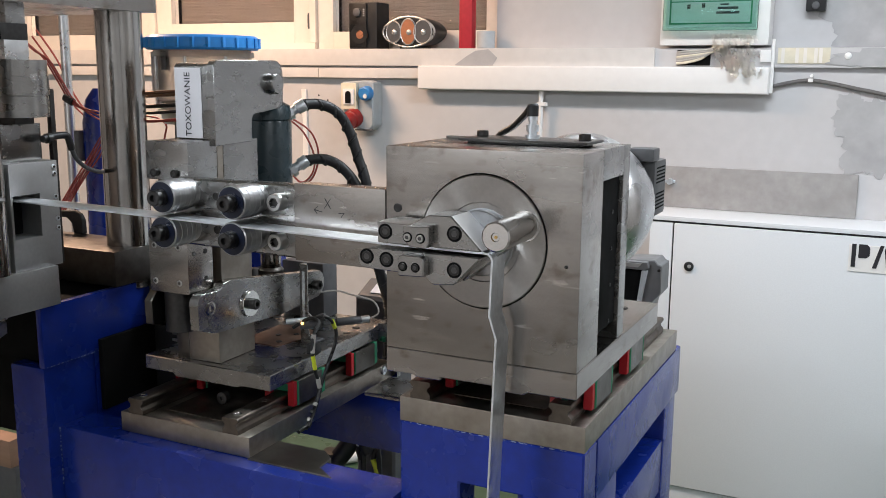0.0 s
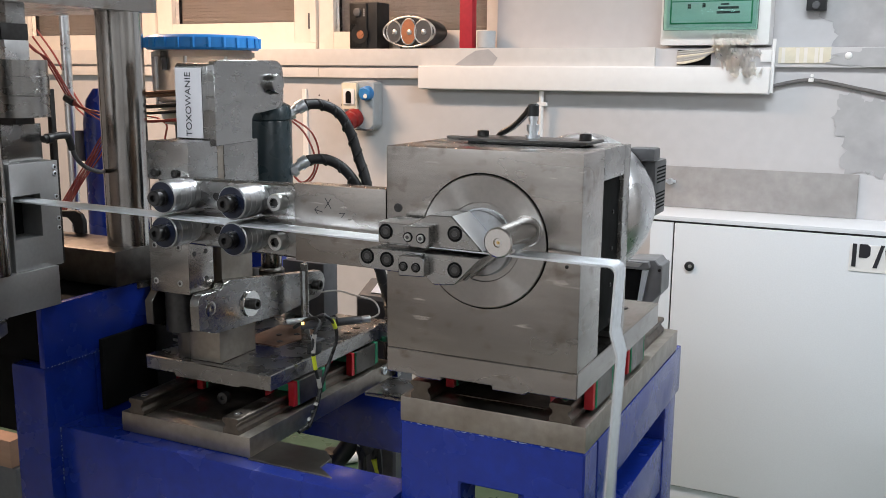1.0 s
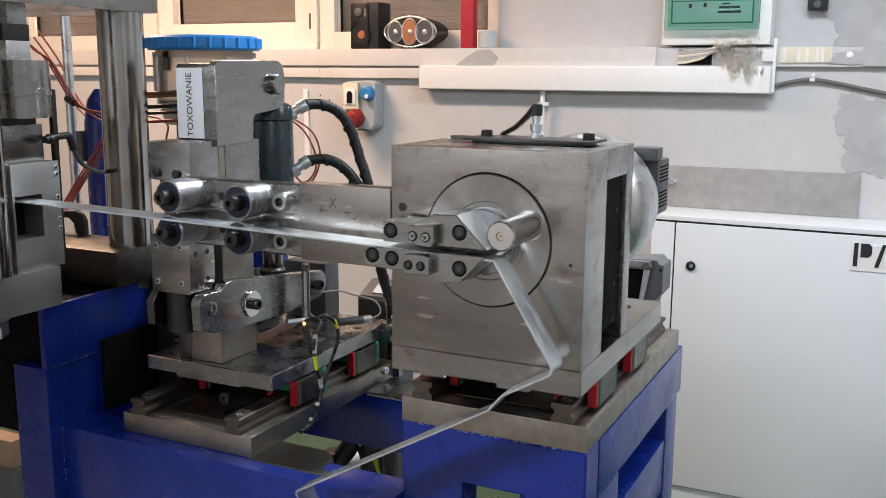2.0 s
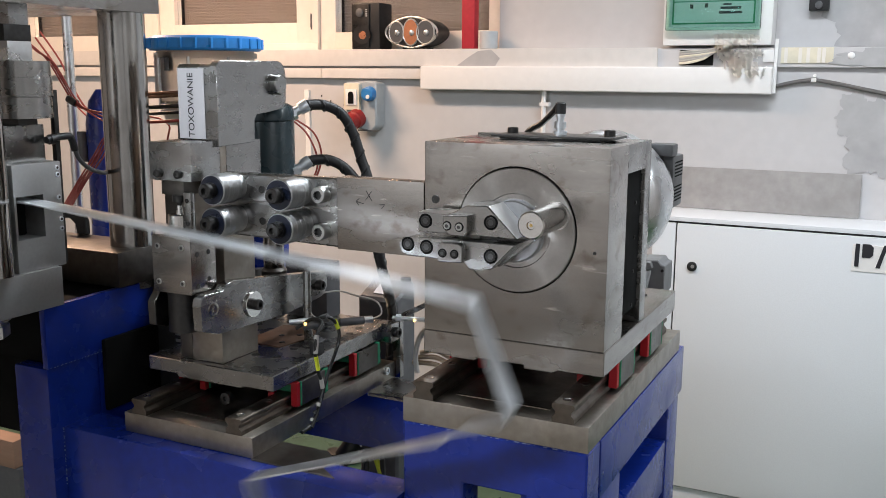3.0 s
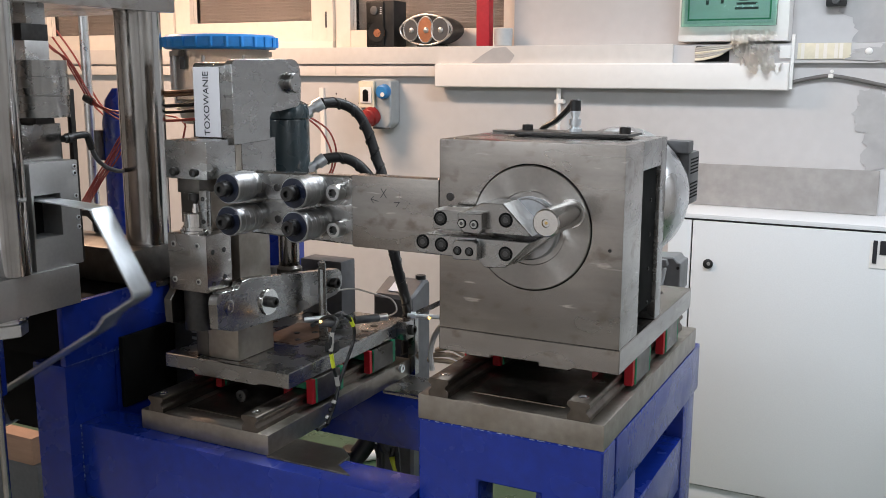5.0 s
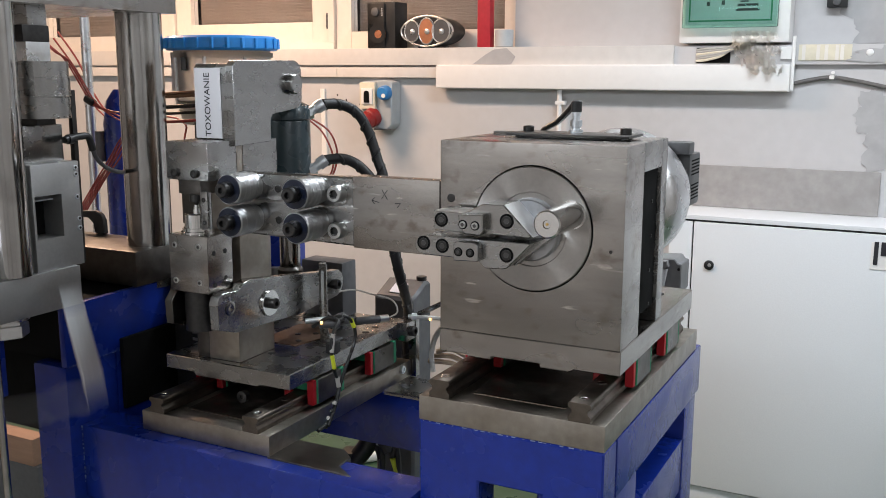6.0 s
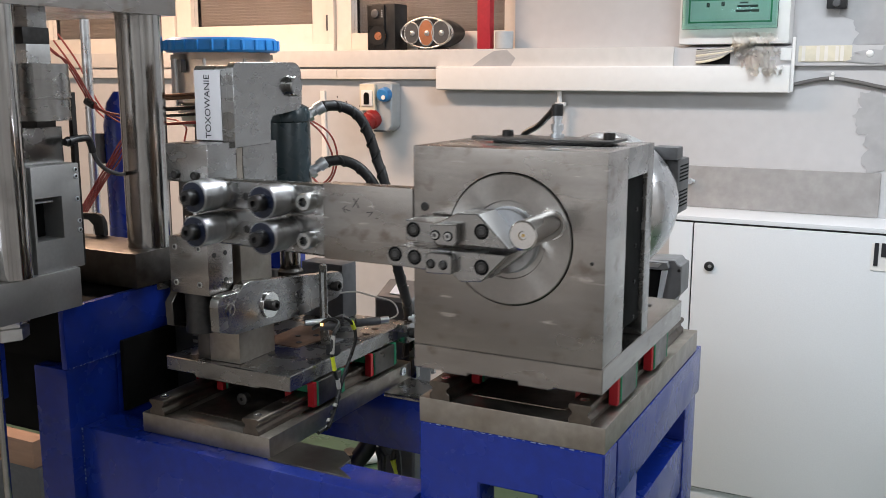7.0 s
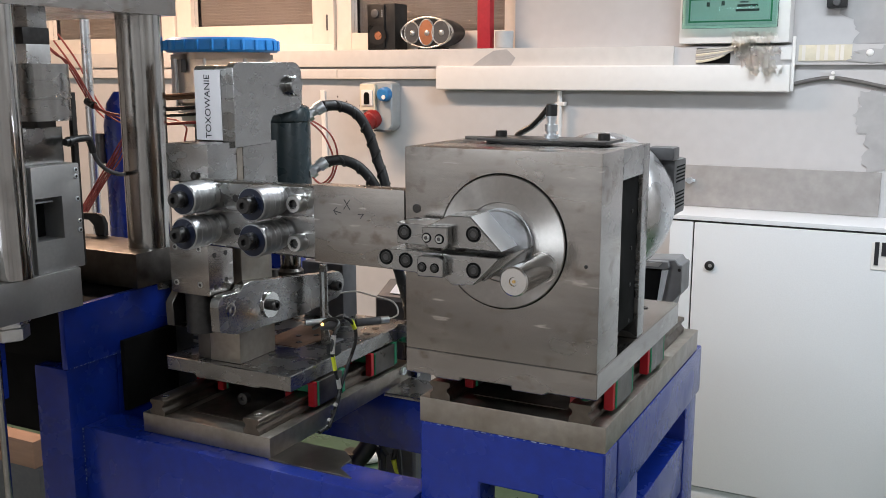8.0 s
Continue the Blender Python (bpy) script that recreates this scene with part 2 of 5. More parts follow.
def pipe(points, r, n=10, steps=6):
    """A round cable or hose through points, smoothed."""
    pts = [Vector(p) for p in points]
    fine = []
    for i in range(len(pts) - 1):
        p0, p1, p2, p3 = pts[max(i - 1, 0)], pts[i], pts[i + 1], pts[min(i + 2, len(pts) - 1)]
        for k in range(steps):
            t = k / steps
            fine.append(0.5 * (2 * p1 + (p2 - p0) * t + (2 * p0 - 5 * p1 + 4 * p2 - p3) * t * t + (3 * p1 - p0 - 3 * p2 + p3) * t ** 3))
    fine.append(pts[-1])
    bm = bmesh.new()
    rings, side = [], None
    for i, p in enumerate(fine):
        d = (fine[min(i + 1, len(fine) - 1)] - fine[max(i - 1, 0)]).normalized()
        side = d.orthogonal().normalized() if side is None else (side - d * side.dot(d)).normalized()
        up = d.cross(side)
        rings.append([bm.verts.new(p + r * (math.cos(2 * math.pi * j / n) * side + math.sin(2 * math.pi * j / n) * up)) for j in range(n)])
    for a, b in zip(rings, rings[1:]):
        for j in range(n):
            bm.faces.new((a[j], a[(j + 1) % n], b[(j + 1) % n], b[j]))
    bm.faces.new(rings[0][::-1])
    bm.faces.new(rings[-1])
    return bm


def join(*many):
    """Several bmeshes as one."""
    total = bmesh.new()
    for bm in many:
        mesh = bpy.data.meshes.new("joined")
        bm.to_mesh(mesh)
        bm.free()
        total.from_mesh(mesh)
        bpy.data.meshes.remove(mesh)
    return total


def mesh_object(name, bm, mat):
    bmesh.ops.recalc_face_normals(bm, faces=bm.faces)
    mesh = bpy.data.meshes.new(name)
    bm.to_mesh(mesh)
    bm.free()
    mesh.materials.append(mat)
    for p in mesh.polygons:
        p.use_smooth = True
    mesh.set_sharp_from_angle(angle=radians(32))
    return new(name, mesh)


def part(name, bm, mat, parent, label=""):
    ob = mesh_object(name, bm, mat)
    ob.parent = parent
    return tagged(ob, label)


def thing(name, label, category, group="", at=(0, 0, 0)):
    ob = new(name)
    ob.location = at
    return tagged(ob, label, category, group)


def setting(name, bm, mat, label=""):
    return tagged(mesh_object(name, bm, mat), label, kind="structure")


def solid(name, bm, mat, label, category, group=""):
    return tagged(mesh_object(name, bm, mat), label, category, group)


def bolt_bm(x, y, z, axis, r, head):
    """A socket-head screw whose head stands out along an axis ('-y', '+x', '+z')."""
    d = {"-y": Vector((0, -1, 0)), "+x": Vector((1, 0, 0)), "+z": Vector((0, 0, 1))}[axis]
    p = Vector((x, y, z))
    k = r * 0.5
    return lathe(p, p + d, [(-0.001, r), (head * 0.85, r), (head, r * 0.88), (head, k), (head * 0.45, k), (head * 0.45, 0.0004)], 18)


def socket_bm(axis, r, head):
    """The hexagonal recess of a socket-head screw; a dark steel colour gives its floor and walls their shade."""
    d = {"-y": Vector((0, -1, 0)), "+x": Vector((1, 0, 0)), "+z": Vector((0, 0, 1))}[axis]
    return lathe(d * head * 0.5, d, [(0, r * 0.60), (head * 0.51, r * 0.60), (head * 0.51, r * 0.54), (head * 0.2, r * 0.50), (head * 0.2, 0.0003)], 6)


def bolts(parent, spots, axis, r, head, mat, name="bolt", label="", bore=0.0):
    """Alike screws on a part; bore: radius of the black ring that paints a counterbore's shade round each head."""
    made = None
    d = {"-y": Vector((0, -1, 0)), "+x": Vector((1, 0, 0)), "+z": Vector((0, 0, 1))}[axis]
    for spot in spots:
        if bore:
            part("counterbore", lathe(Vector(spot) - d * 0.001, Vector(spot) + d, [(0, bore), (0.0016, bore), (0.0012, bore * 0.93), (0.0012, bore * 0.3)], 24), DEEP_BLACK, parent)
        if made is None:
            made = part(name, bolt_bm(0, 0, 0, axis, r, head), mat, parent, label)
            made.location = spot
            recess = part("socket", socket_bm(axis, r, head), SOCKET, made) if r > 0.0035 and name != "plug" else None
        else:
            o = made.copy()
            scene.collection.objects.link(o)
            o.location = spot
            if recess:
                h = recess.copy()
                scene.collection.objects.link(h)
                h.parent = o


def cutter(ob, many):
    """Cuts holes through a mesh, and leaves plain geometry behind."""
    for bm in many:
        bmesh.ops.recalc_face_normals(bm, faces=bm.faces)
        mesh = bpy.data.meshes.new("cut")
        bm.to_mesh(mesh)
        bm.free()
        tool = bpy.data.objects.new("cut", mesh)
        scene.collection.objects.link(tool)
        tool.matrix_basis = ob.matrix_basis
        mod = ob.modifiers.new("cut", "BOOLEAN")
        mod.operation, mod.solver, mod.object = "DIFFERENCE", "EXACT", tool
        bpy.context.view_layer.update()
        made = bpy.data.meshes.new_from_object(ob.evaluated_get(bpy.context.evaluated_depsgraph_get()))
        ob.modifiers.clear()
        ob.data = made
        bpy.data.objects.remove(tool)
        made.set_sharp_from_angle(angle=radians(32))


def words(name, text, size, m, mat, parent=None, stretch=1.0):
    """Flat lettering as a mesh."""
    curve = bpy.data.curves.new(name, "FONT")
    curve.body, curve.size, curve.extrude, curve.align_x, curve.align_y = text, size, 0.0002, "CENTER", "CENTER"
    tmp = bpy.data.objects.new("text", curve)
    scene.collection.objects.link(tmp)
    bpy.context.view_layer.update()
    mesh = bpy.data.meshes.new_from_object(tmp.evaluated_get(bpy.context.evaluated_depsgraph_get()))
    bpy.data.objects.remove(tmp)
    mesh.transform(m @ Matrix.Diagonal((stretch, 1, 1, 1)))
    mesh.materials.clear()
    mesh.materials.append(mat)
    ob = new(name, mesh)
    ob.parent = parent
    return ob


# ---------------------------------------------------------------- the room
YW = 3.83
GROUND = -0.10
# Unseen paler floor part, added to bounce light onto the steel fronts
setting("floor_front", box(-6.2, 2.6, -2.2, 1.0, -0.2, GROUND, 0), BOUNCE_FLOOR)
setting("floor", box(-6.2, 2.6, 1.0, 4.4, -0.2, GROUND, 0), FLOOR)
setting("ceiling", box(-6.2, 2.6, -2.2, 4.4, CEILING, CEILING + 0.12, 0), CEIL)
setting("wall_north_lower", box(-6.2, 2.6, YW, 4.4, GROUND, 1.625, 0), WALL)
setting("wall_north_pier", box(-1.646, 2.6, 3.90, 4.4, 1.70, CEILING, 0.004), WALL)
setting("wall_north_lintel", box(-6.2, -1.646, 3.98, 4.4, 2.75, CEILING, 0), WALL)
setting("wall_west", box(-6.32, -6.2, -2.2, 4.4, GROUND, CEILING, 0), BACK_WALL)
setting("wall_east", box(2.6, 2.72, -2.2, 4.4, GROUND, CEILING, 0), BACK_WALL)
setting("wall_south", box(-6.2, 2.6, -2.32, -2.2, GROUND, CEILING, 0), BACK_WALL)
setting("window_sill_ledge", box(-6.2, -0.93, 3.80, 4.05, 1.625, 1.70, 0.004), SILL)
setting("wall_north_ledge", box(-0.93, 2.6, 3.812, 4.05, 1.625, 1.698, 0.003), WALL)


def window(name, x0, x1, z0, z1, sash=0.07):
    """A casement: frame, glass and the slatted blind behind it."""
    w = tagged(new(name), "white painted casement window with a dark slatted blind", "window", kind="structure")
    y0, y1 = 3.985, 4.045
    part("window_frame", join(box(x0, x0 + sash, y0, y1, z0, z1, 0.004), box(x1 - sash, x1, y0, y1, z0, z1, 0.004),
                              box(x0 + sash, x1 - sash, y0, y1, z0, z0 + sash, 0.004), box(x0 + sash, x1 - sash, y0, y1, z1 - sash, z1, 0.004)), FRAME_PAINT, w)
    pane = part("pane", box(x0 + sash, x1 - sash, 4.012, 4.018, z0 + sash, z1 - sash, 0), GLASS, w)
    pane.visible_shadow = False
    slat = part("slat", box(x0 + sash, x1 - sash, -0.009, 0.009, -0.0012, 0.0012, 0), BLIND, w)
    slat.matrix_basis = pose(0, 4.07, z0 + sash + 0.01, -64)
    for i in range(1, int((z1 - z0 - 2 * sash) / 0.016)):
        o = slat.copy()
        scene.collection.objects.link(o)
        o.matrix_basis = pose(0, 4.07, z0 + sash + 0.01 + 0.016 * i, -64)
    return w


window("window_1", -2.62, -1.648, 1.70, 2.74, 0.085)
window("window_2", -3.63, -2.66, 1.735, 2.74, 0.10)
window("window_3", -4.68, -3.68, 1.70, 2.74, 0.085)
window("window_4", -5.72, -4.72, 1.70, 2.74, 0.085)
setting("window_trim", join(box(-3.67, -2.625, 3.965, 4.05, 1.70, 1.735, 0.004), box(-2.657, -2.622, 3.965, 4.05, 1.735, 2.74, 0.004), box(-3.675, -3.634, 3.97, 4.05, 1.70, 2.74, 0.004)), FRAME_PAINT)
for z in (1.80, 2.45):
    setting("window_hinge", join(rod((-2.662, 3.975, z), (-2.662, 3.975, z + 0.075), 0.009, n=12), box(-2.675, -2.65, 3.976, 3.984, z + 0.01, z + 0.065, 0.001)), GREY_DARK)
setting("night_backdrop", box(-6.2, -1.6, 4.30, 4.32, 1.65, 2.8, 0), material("night_dark", (0.01, 0.01, 0.012), 0, 0.9, 0.1, 10, 0))

# Housings for the out-of-view luminaires, the added fill ones included
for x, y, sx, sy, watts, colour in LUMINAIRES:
    lamp = thing("ceiling_light", "unseen white ceiling luminaire with a lit diffuser", "ceiling light", "ceiling lights")
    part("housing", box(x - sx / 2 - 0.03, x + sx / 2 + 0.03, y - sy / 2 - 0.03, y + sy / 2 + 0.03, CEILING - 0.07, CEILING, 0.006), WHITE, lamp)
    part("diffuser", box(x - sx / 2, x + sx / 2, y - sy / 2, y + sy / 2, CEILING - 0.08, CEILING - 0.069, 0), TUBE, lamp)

# ---------------------------------------------------------------- along the wall
duct = thing("cable_duct", "long white plastic cable duct on the wall", "cable duct")
part("body", box(-1.965, -0.49, 3.775, 3.812, 1.525, 1.626, 0.003), WHITE, duct)
part("cover", box(-1.963, -0.492, 3.768, 3.774, 1.528, 1.622, 0.003), WHITE, duct)
trunk = thing("cable_trunking", "narrow painted cable trunking under the sill", "cable trunking")
part("body", box(-2.50, -1.97, 3.80, 3.83, 1.57, 1.615, 0.003), SILL, trunk)
part("body", box(-6.1, -2.504, 3.803, 3.83, 1.57, 1.615, 0.003), SILL, trunk)

cab = thing("control_cabinet", "light grey sheet metal control cabinet with a black lock", "cabinet")
YC = 3.577
part("body", box(-0.86, 1.30, YC + 0.004, YW - 0.004, 0.0, 1.055, 0.004), CABINET, cab)
part("top", box(-0.875, 1.31, YC - 0.012, YW - 0.002, 1.055, 1.072, 0.003), CABINET, cab)
part("plinth", box(-0.85, 1.29, YC - 0.006, YW - 0.004, GROUND, -0.001, 0.002), CABINET, cab)
door = part("door", box(-0.766, 0.20, YC - 0.016, YC + 0.002, 0.006, 1.047, 0.004), CABINET, cab)
part("lock", lathe((-0.703, YC - 0.016, 0.888), (-0.703, YC - 1, 0.888), [(0, 0.018), (0.006, 0.018), (0.008, 0.013), (0.008, 0.004), (0.004, 0.001)], 24), BLACK_PLASTIC, door)
part("lock_core", lathe((-0.700, YC - 0.0245, 0.889), (-0.700, YC - 1, 0.889), [(0, 0.007), (0.0015, 0.0065), (0.0015, 0.001)], 18), SILVER, door)
part("hinge", rod((-0.775, YC - 0.02, 0.27), (-0.775, YC - 0.02, 0.33), 0.009, n=14), BLACK_PLASTIC, door)
part("door", box(0.206, 1.16, YC - 0.016, YC + 0.002, 0.006, 1.047, 0.004), CABINET, cab)
# Black strips laid into the door gaps to draw their shade
part("door_seal", box(-0.858, 1.16, YC - 0.003, YC + 0.0035, 1.0475, 1.0545, 0), RUBBER, cab, "black strip for the shade in the door gap")
part("door_seal", box(-0.7715, -0.7665, YC - 0.004, YC + 0.0035, 0.006, 1.0474, 0), RUBBER, cab, "black strip for the shade in the door gap")
part("side_strip", box(-0.858, -0.772, YC - 0.012, YC + 0.002, 0.006, 1.047, 0.003), CABINET, cab)
# company mark on the door, as plain shapes
sign = part("sign_plate", box(-0.155, 0.21, YC - 0.0185, YC - 0.016, 0.925, 1.02, 0.0005), WHITE, cab, "white sign plate with a dark mark")
LX, LZ = -0.138, 0.945
for outline in ([(-0.008, -0.003), (0.006, -0.003), (0.006, 0.078), (-0.008, 0.078)],
                [(0.014, 0.030), (0.040, 0.030), (0.050, 0.040), (0.050, 0.068), (0.040, 0.078), (0.014, 0.078)],
                [(0.060, -0.003), (0.074, -0.003), (0.094, 0.078), (0.082, 0.078)],
                [(0.106, -0.003), (0.121, -0.003), (0.100, 0.078), (0.096, 0.060)]):
    part("mark", slab([(LX + u, LZ + v) for u, v in outline], "y", YC - 0.0205, YC - 0.0187, 0), INK, sign)

panel = thing("wall_sheet", "raw grey sheet fixed to the wall above the cabinet", "wall panel")
part("sheet", box(-1.05, -0.155, YW - 0.014, YW - 0.001, 1.073, 1.237, 0.002), SHEET, panel)
part("bracket", join(box(-0.865, -0.825, YW - 0.02, YW - 0.014, 1.17, 1.182, 0.002), rod((-0.845, YW - 0.035, 1.176), (-0.845, YW - 0.014, 1.176), 0.012, n=16)), ZINC, panel)

# ---------------------------------------------------------------- blue machine frame
fr = thing("machine_frame", "blue gloss-painted welded steel machine frame", "machine frame")
part("table", slab([(-0.675, GROUND), (-0.675, 1.066), (-0.376, 1.066), (-0.376, GROUND), (-0.47, GROUND), (-0.47, 0.983), (-0.572, 0.983), (-0.572, GROUND)], "y", 1.2385, 1.30, 0.003), BLUE, fr)
part("table_top", box(-0.675, -0.374, 1.3005, 1.862, 0.972, 1.066, 0.006), BLUE, fr)
for x0, x1, y0, y1 in ((-0.44, -0.376, 1.3005, 1.42), (-0.44, -0.376, 1.752, 1.84), (-0.675, -0.61, 1.752, 1.84)):
    part("leg", box(x0, x1, y0, y1, GROUND, 0.9715, 0.006), BLUE, fr)
part("cross_rail", box(-0.44, -0.378, 1.4205, 1.7515, 0.80, 0.905, 0.004), BLUE, fr)
part("beam", box(-1.3795, -0.677, 1.205, 1.29, 0.80, 0.945, 0.006), BLUE, fr)
part("beam", box(-1.3805, -0.677, 1.62, 1.70, 0.829, 0.945, 0.006), BLUE, fr)
part("beam", box(-1.30, -1.22, 1.292, 1.618, 0.84, 0.944, 0.004), BLUE, fr)
part("plate", slab([(-0.97, 1.235), (-0.80, 1.235), (-0.84, 1.262), (-0.842, 1.30), (-0.87, 1.325), (-0.97, 1.325)], "z", 0.936, 0.9475, 0.001), DARK_STEEL, fr, "bare scaled steel plate")
part("plate", box(-0.96, -0.70, 1.61, 1.715, 0.9455, 0.954, 0.001), STEEL_SIDE, fr, "bare steel plate")
part("column", box(-1.4655, -1.380, 1.178, 1.30, GROUND, 1.062, 0.006), BLUE, fr)
part("column", box(-1.390, -1.376, 1.178, 1.47, 1.0625, 1.178, 0.002), BLUE, fr)
part("column", box(-1.52, -1.381, 1.302, 1.70, GROUND, 1.062, 0.004), BLUE, fr)
# Black panels added where the press frame's inside lies in shade
part("inner_panel", box(-1.75, -1.3905, 1.20, 1.46, 1.066, 1.170, 0.002), DEEP_BLACK, fr, "black panel giving the shade inside the press frame")
part("inner_panel", box(-1.75, -1.468, 1.22, 1.30, 0.905, 1.062, 0.002), DEEP_BLACK, fr, "black panel giving the shade inside the press frame")
specks = random.Random(7)
for k in range(16):
    y = 1.182 + 0.008 * k + 0.004 * specks.random()
    part("weld", rod((-1.3765, y, 1.0635), (-1.3765, y + 0.001 + 0.004 * specks.random(), 1.0635 + 0.001 * specks.random()), 0.0007 + 0.0008 * specks.random(), n=6), PALE_SPECK, fr)
for k in range(16):
    z = 0.945 - 0.0075 * k - 0.004 * specks.random()
    part("weld", rod((-1.3785, 1.2045, z), (-1.3785 + 0.001 * specks.random(), 1.2045, z - 0.001 - 0.004 * specks.random()), 0.0006 + 0.0008 * specks.random(), n=6), PALE_SPECK, fr)
# Table-edge specks: the pale colour stands for small glints along the weld
for k in range(22):
    x = -0.670 + 0.0125 * k + 0.008 * specks.random()
    part("weld", rod((x, 1.2384, 1.0658), (x + 0.001 + 0.007 * specks.random(), 1.2384, 1.0656), 0.0004 + 0.0006 * specks.random(), n=6), PALE_SPECK, fr)
for x, y in ((-1.45, 1.23), (-0.41, 1.36), (-0.41, 1.80), (-0.64, 1.80), (-1.45, 1.60)):
    part("foot", rod((x, y, GROUND), (x, y, GROUND + 0.012), 0.045, n=24), BLACK_OXIDE, fr)

# ---------------------------------------------------------------- linear guides


def rail_profile(cx, z0):
    w, h = 0.017, 0.029
    half = [(w, 0), (w, 0.008), (w * 0.72, 0.013), (w * 0.72, 0.018), (w, 0.022), (w, h - 0.002), (w - 0.002, h)]
    return [(cx + x, z0 + z) for x, z in half] + [(cx - x, z0 + z) for x, z in reversed(half)]


def guide_rail(cx, z0, y0, y1):
    r = thing("guide_rail", "steel linear guide rail with counterbored holes", "guide rail", "linear guide rails")
    bar = part("rail", slab(rail_profile(cx, z0), "y", y0, y1, 0.0004), RAIL, r)
    y = y0 + 0.022
    hole = None
    while y < y1 - 0.01:
        part("screw", lathe((cx, y, z0 + 0.0287), (cx, y, 2), [(0, 0.0075), (0.0012, 0.0075), (0.0012, 0.0055), (0.0004, 0.005)], 16), POLISHED if hole is None else DARK_STEEL, r)
        hole, y = True, y + 0.08
    return r


def base_plate(name, x0, x1, y0, y1, z0, z1, label):
    b = thing(name, label, "base plate", "machine base plates")
    part("plate", box(x0, x1, y0, y1, z0, z1, 0.0022), PLATE, b)
    # Thin darker sheet on the plate between its rails
    part("rail_seat", box(x0 + 0.07, x1 - 0.075, y0 + 0.045, y1 - 0.01, z1 - 0.001, z1 + 0.0008, 0), RAIL, b, "dark brown area between the rails")
    return b


base_plate("base_plate", -0.675, -0.376, 1.239, 1.825, 1.0665, 1.106, "brownish scaled steel base plate on the blue table")
guide_rail(-0.415, 1.106, 1.239, 1.80)
guide_rail(-0.640, 1.106, 1.239, 1.80)
base_plate("base_plate", -1.258, -0.968, 1.239, 1.74, 0.946, 0.983, "brownish scaled steel base plate on the blue beam")
guide_rail(-1.008, 0.983, 1.239, 1.72)
guide_rail(-1.222, 0.983, 1.239, 1.72)


def carriage(parent, cx, z0, y0, length=0.085):
    """A guide carriage straddling its rail: steel body, red end seals and green strips."""
    h0, h1 = z0 + 0.008, z0 + 0.055

    def horseshoe(a, b, grow, gap=0.031):
        pts = [(cx - 0.035 - grow, h0), (cx - 0.035 - grow, h1), (cx + 0.035 + grow, h1), (cx + 0.035 + grow, h0), (cx + 0.019, h0), (cx + 0.019, z0 + gap), (cx - 0.019, z0 + gap), (cx - 0.019, h0)]
        return slab(pts, "y", a, b, 0.001)
    c = part("carriage", horseshoe(y0 + 0.014, y0 + length - 0.014, 0), DARK_STEEL, parent)
    # Seal crossbars are cut thin in place of the shade above the rail
    part("end_seal", horseshoe(y0, y0 + 0.011, -0.002, 0.050), RED, c, "red plastic end seal")
    part("end_cap", horseshoe(y0 + 0.0112, y0 + 0.0138, 0.0005), GREEN, c, "green plastic end cap")
    part("end_cap", horseshoe(y0 + length - 0.0138, y0 + length - 0.0112, 0.0005), GREEN, c, "green plastic end cap")
    part("end_seal", horseshoe(y0 + length - 0.011, y0 + length, -0.002, 0.050), GREEN, c, "green plastic end seal")
    return c


# ---------------------------------------------------------------- bending head (slides on the table)
head = thing("bending_head", "ground steel bending head on a linear slide", "bending machine")
X0, X1, YF, ZS, ZT = -0.672, -0.376, 1.191, 1.199, 1.496
CX, CZ = -0.5185, 1.369
part("slide_plate", slab([(X0, 1.161), (X0 + 0.045, 1.161), (X0 + 0.05, 1.158), (X0 + 0.09, 1.158), (X0 + 0.09, 1.163), (X0 + 0.17, 1.163), (X0 + 0.17, 1.157), (X0 + 0.22, 1.157), (X0 + 0.225, 1.161), (X1, 1.161), (X1, ZS - 0.0005), (X0, ZS - 0.0005)], "y", YF, 1.65, 0.0015), STEEL, head)
for y in (1.288, 1.478):
    carriage(head, -0.415, 1.106, y, 0.105)
    carriage(head, -0.640, 1.106, y, 0.105)
front = part("front_plate", box(X0 + 0.001, X1 - 0.001, YF, 1.285, ZS, ZT, 0.002), STEEL, head)
cutter(front, [rod((CX, 1.15, CZ), (CX, 1.34, CZ), 0.0955, n=96)])
part("rear_plate", box(X0 + 0.001, X1 - 0.001, 1.388, 1.422, ZS, ZT - 0.001, 0.002), STEEL_SIDE, head)
part("top_plate", box(X0 + 0.001, X1 - 0.001, 1.2855, 1.3875, ZT - 0.044, ZT - 0.0005, 0.001), STEEL_SIDE, head)
# Black side plate and filler block put the opening's shade into colour
part("side_plate", box(X0 + 0.001, X0 + 0.04, 1.2855, 1.3875, ZS, ZT - 0.0445, 0.001), BLACK_OXIDE, head)
case = part("gear_case", box(X0 + 0.041, X1 - 0.007, 1.2860, 1.3870, ZS + 0.028, ZT - 0.046, 0.003), DEEP_BLACK, head, "black block giving the shade inside the head frame")
for z in (1.235, 1.29, 1.345, 1.40):
    part("case_screw", bolt_bm(X1 - 0.007, 1.355, z, "+x", 0.003, 0.0015), BLACK_OXIDE, case)
bolts(head, [(X1 - 0.02, YF + 0.0, 1.345)], "-y", 0.0025, 0.001, BLACK_OXIDE)
bolts(head, [(X0 + 0.020, YF, 1.4075)], "-y", 0.0065, 0.001, BLACK_OXIDE, "plug")
# holes on the slide's rear apron, their dark drawn as black discs
for y in (1.45, 1.52, 1.585):
    bolts(head, [(X1 - 0.045, y, ZS - 0.0005), (X1 - 0.11, y, ZS - 0.0005)], "+z", 0.0075, 0.0015, BLACK_OXIDE)
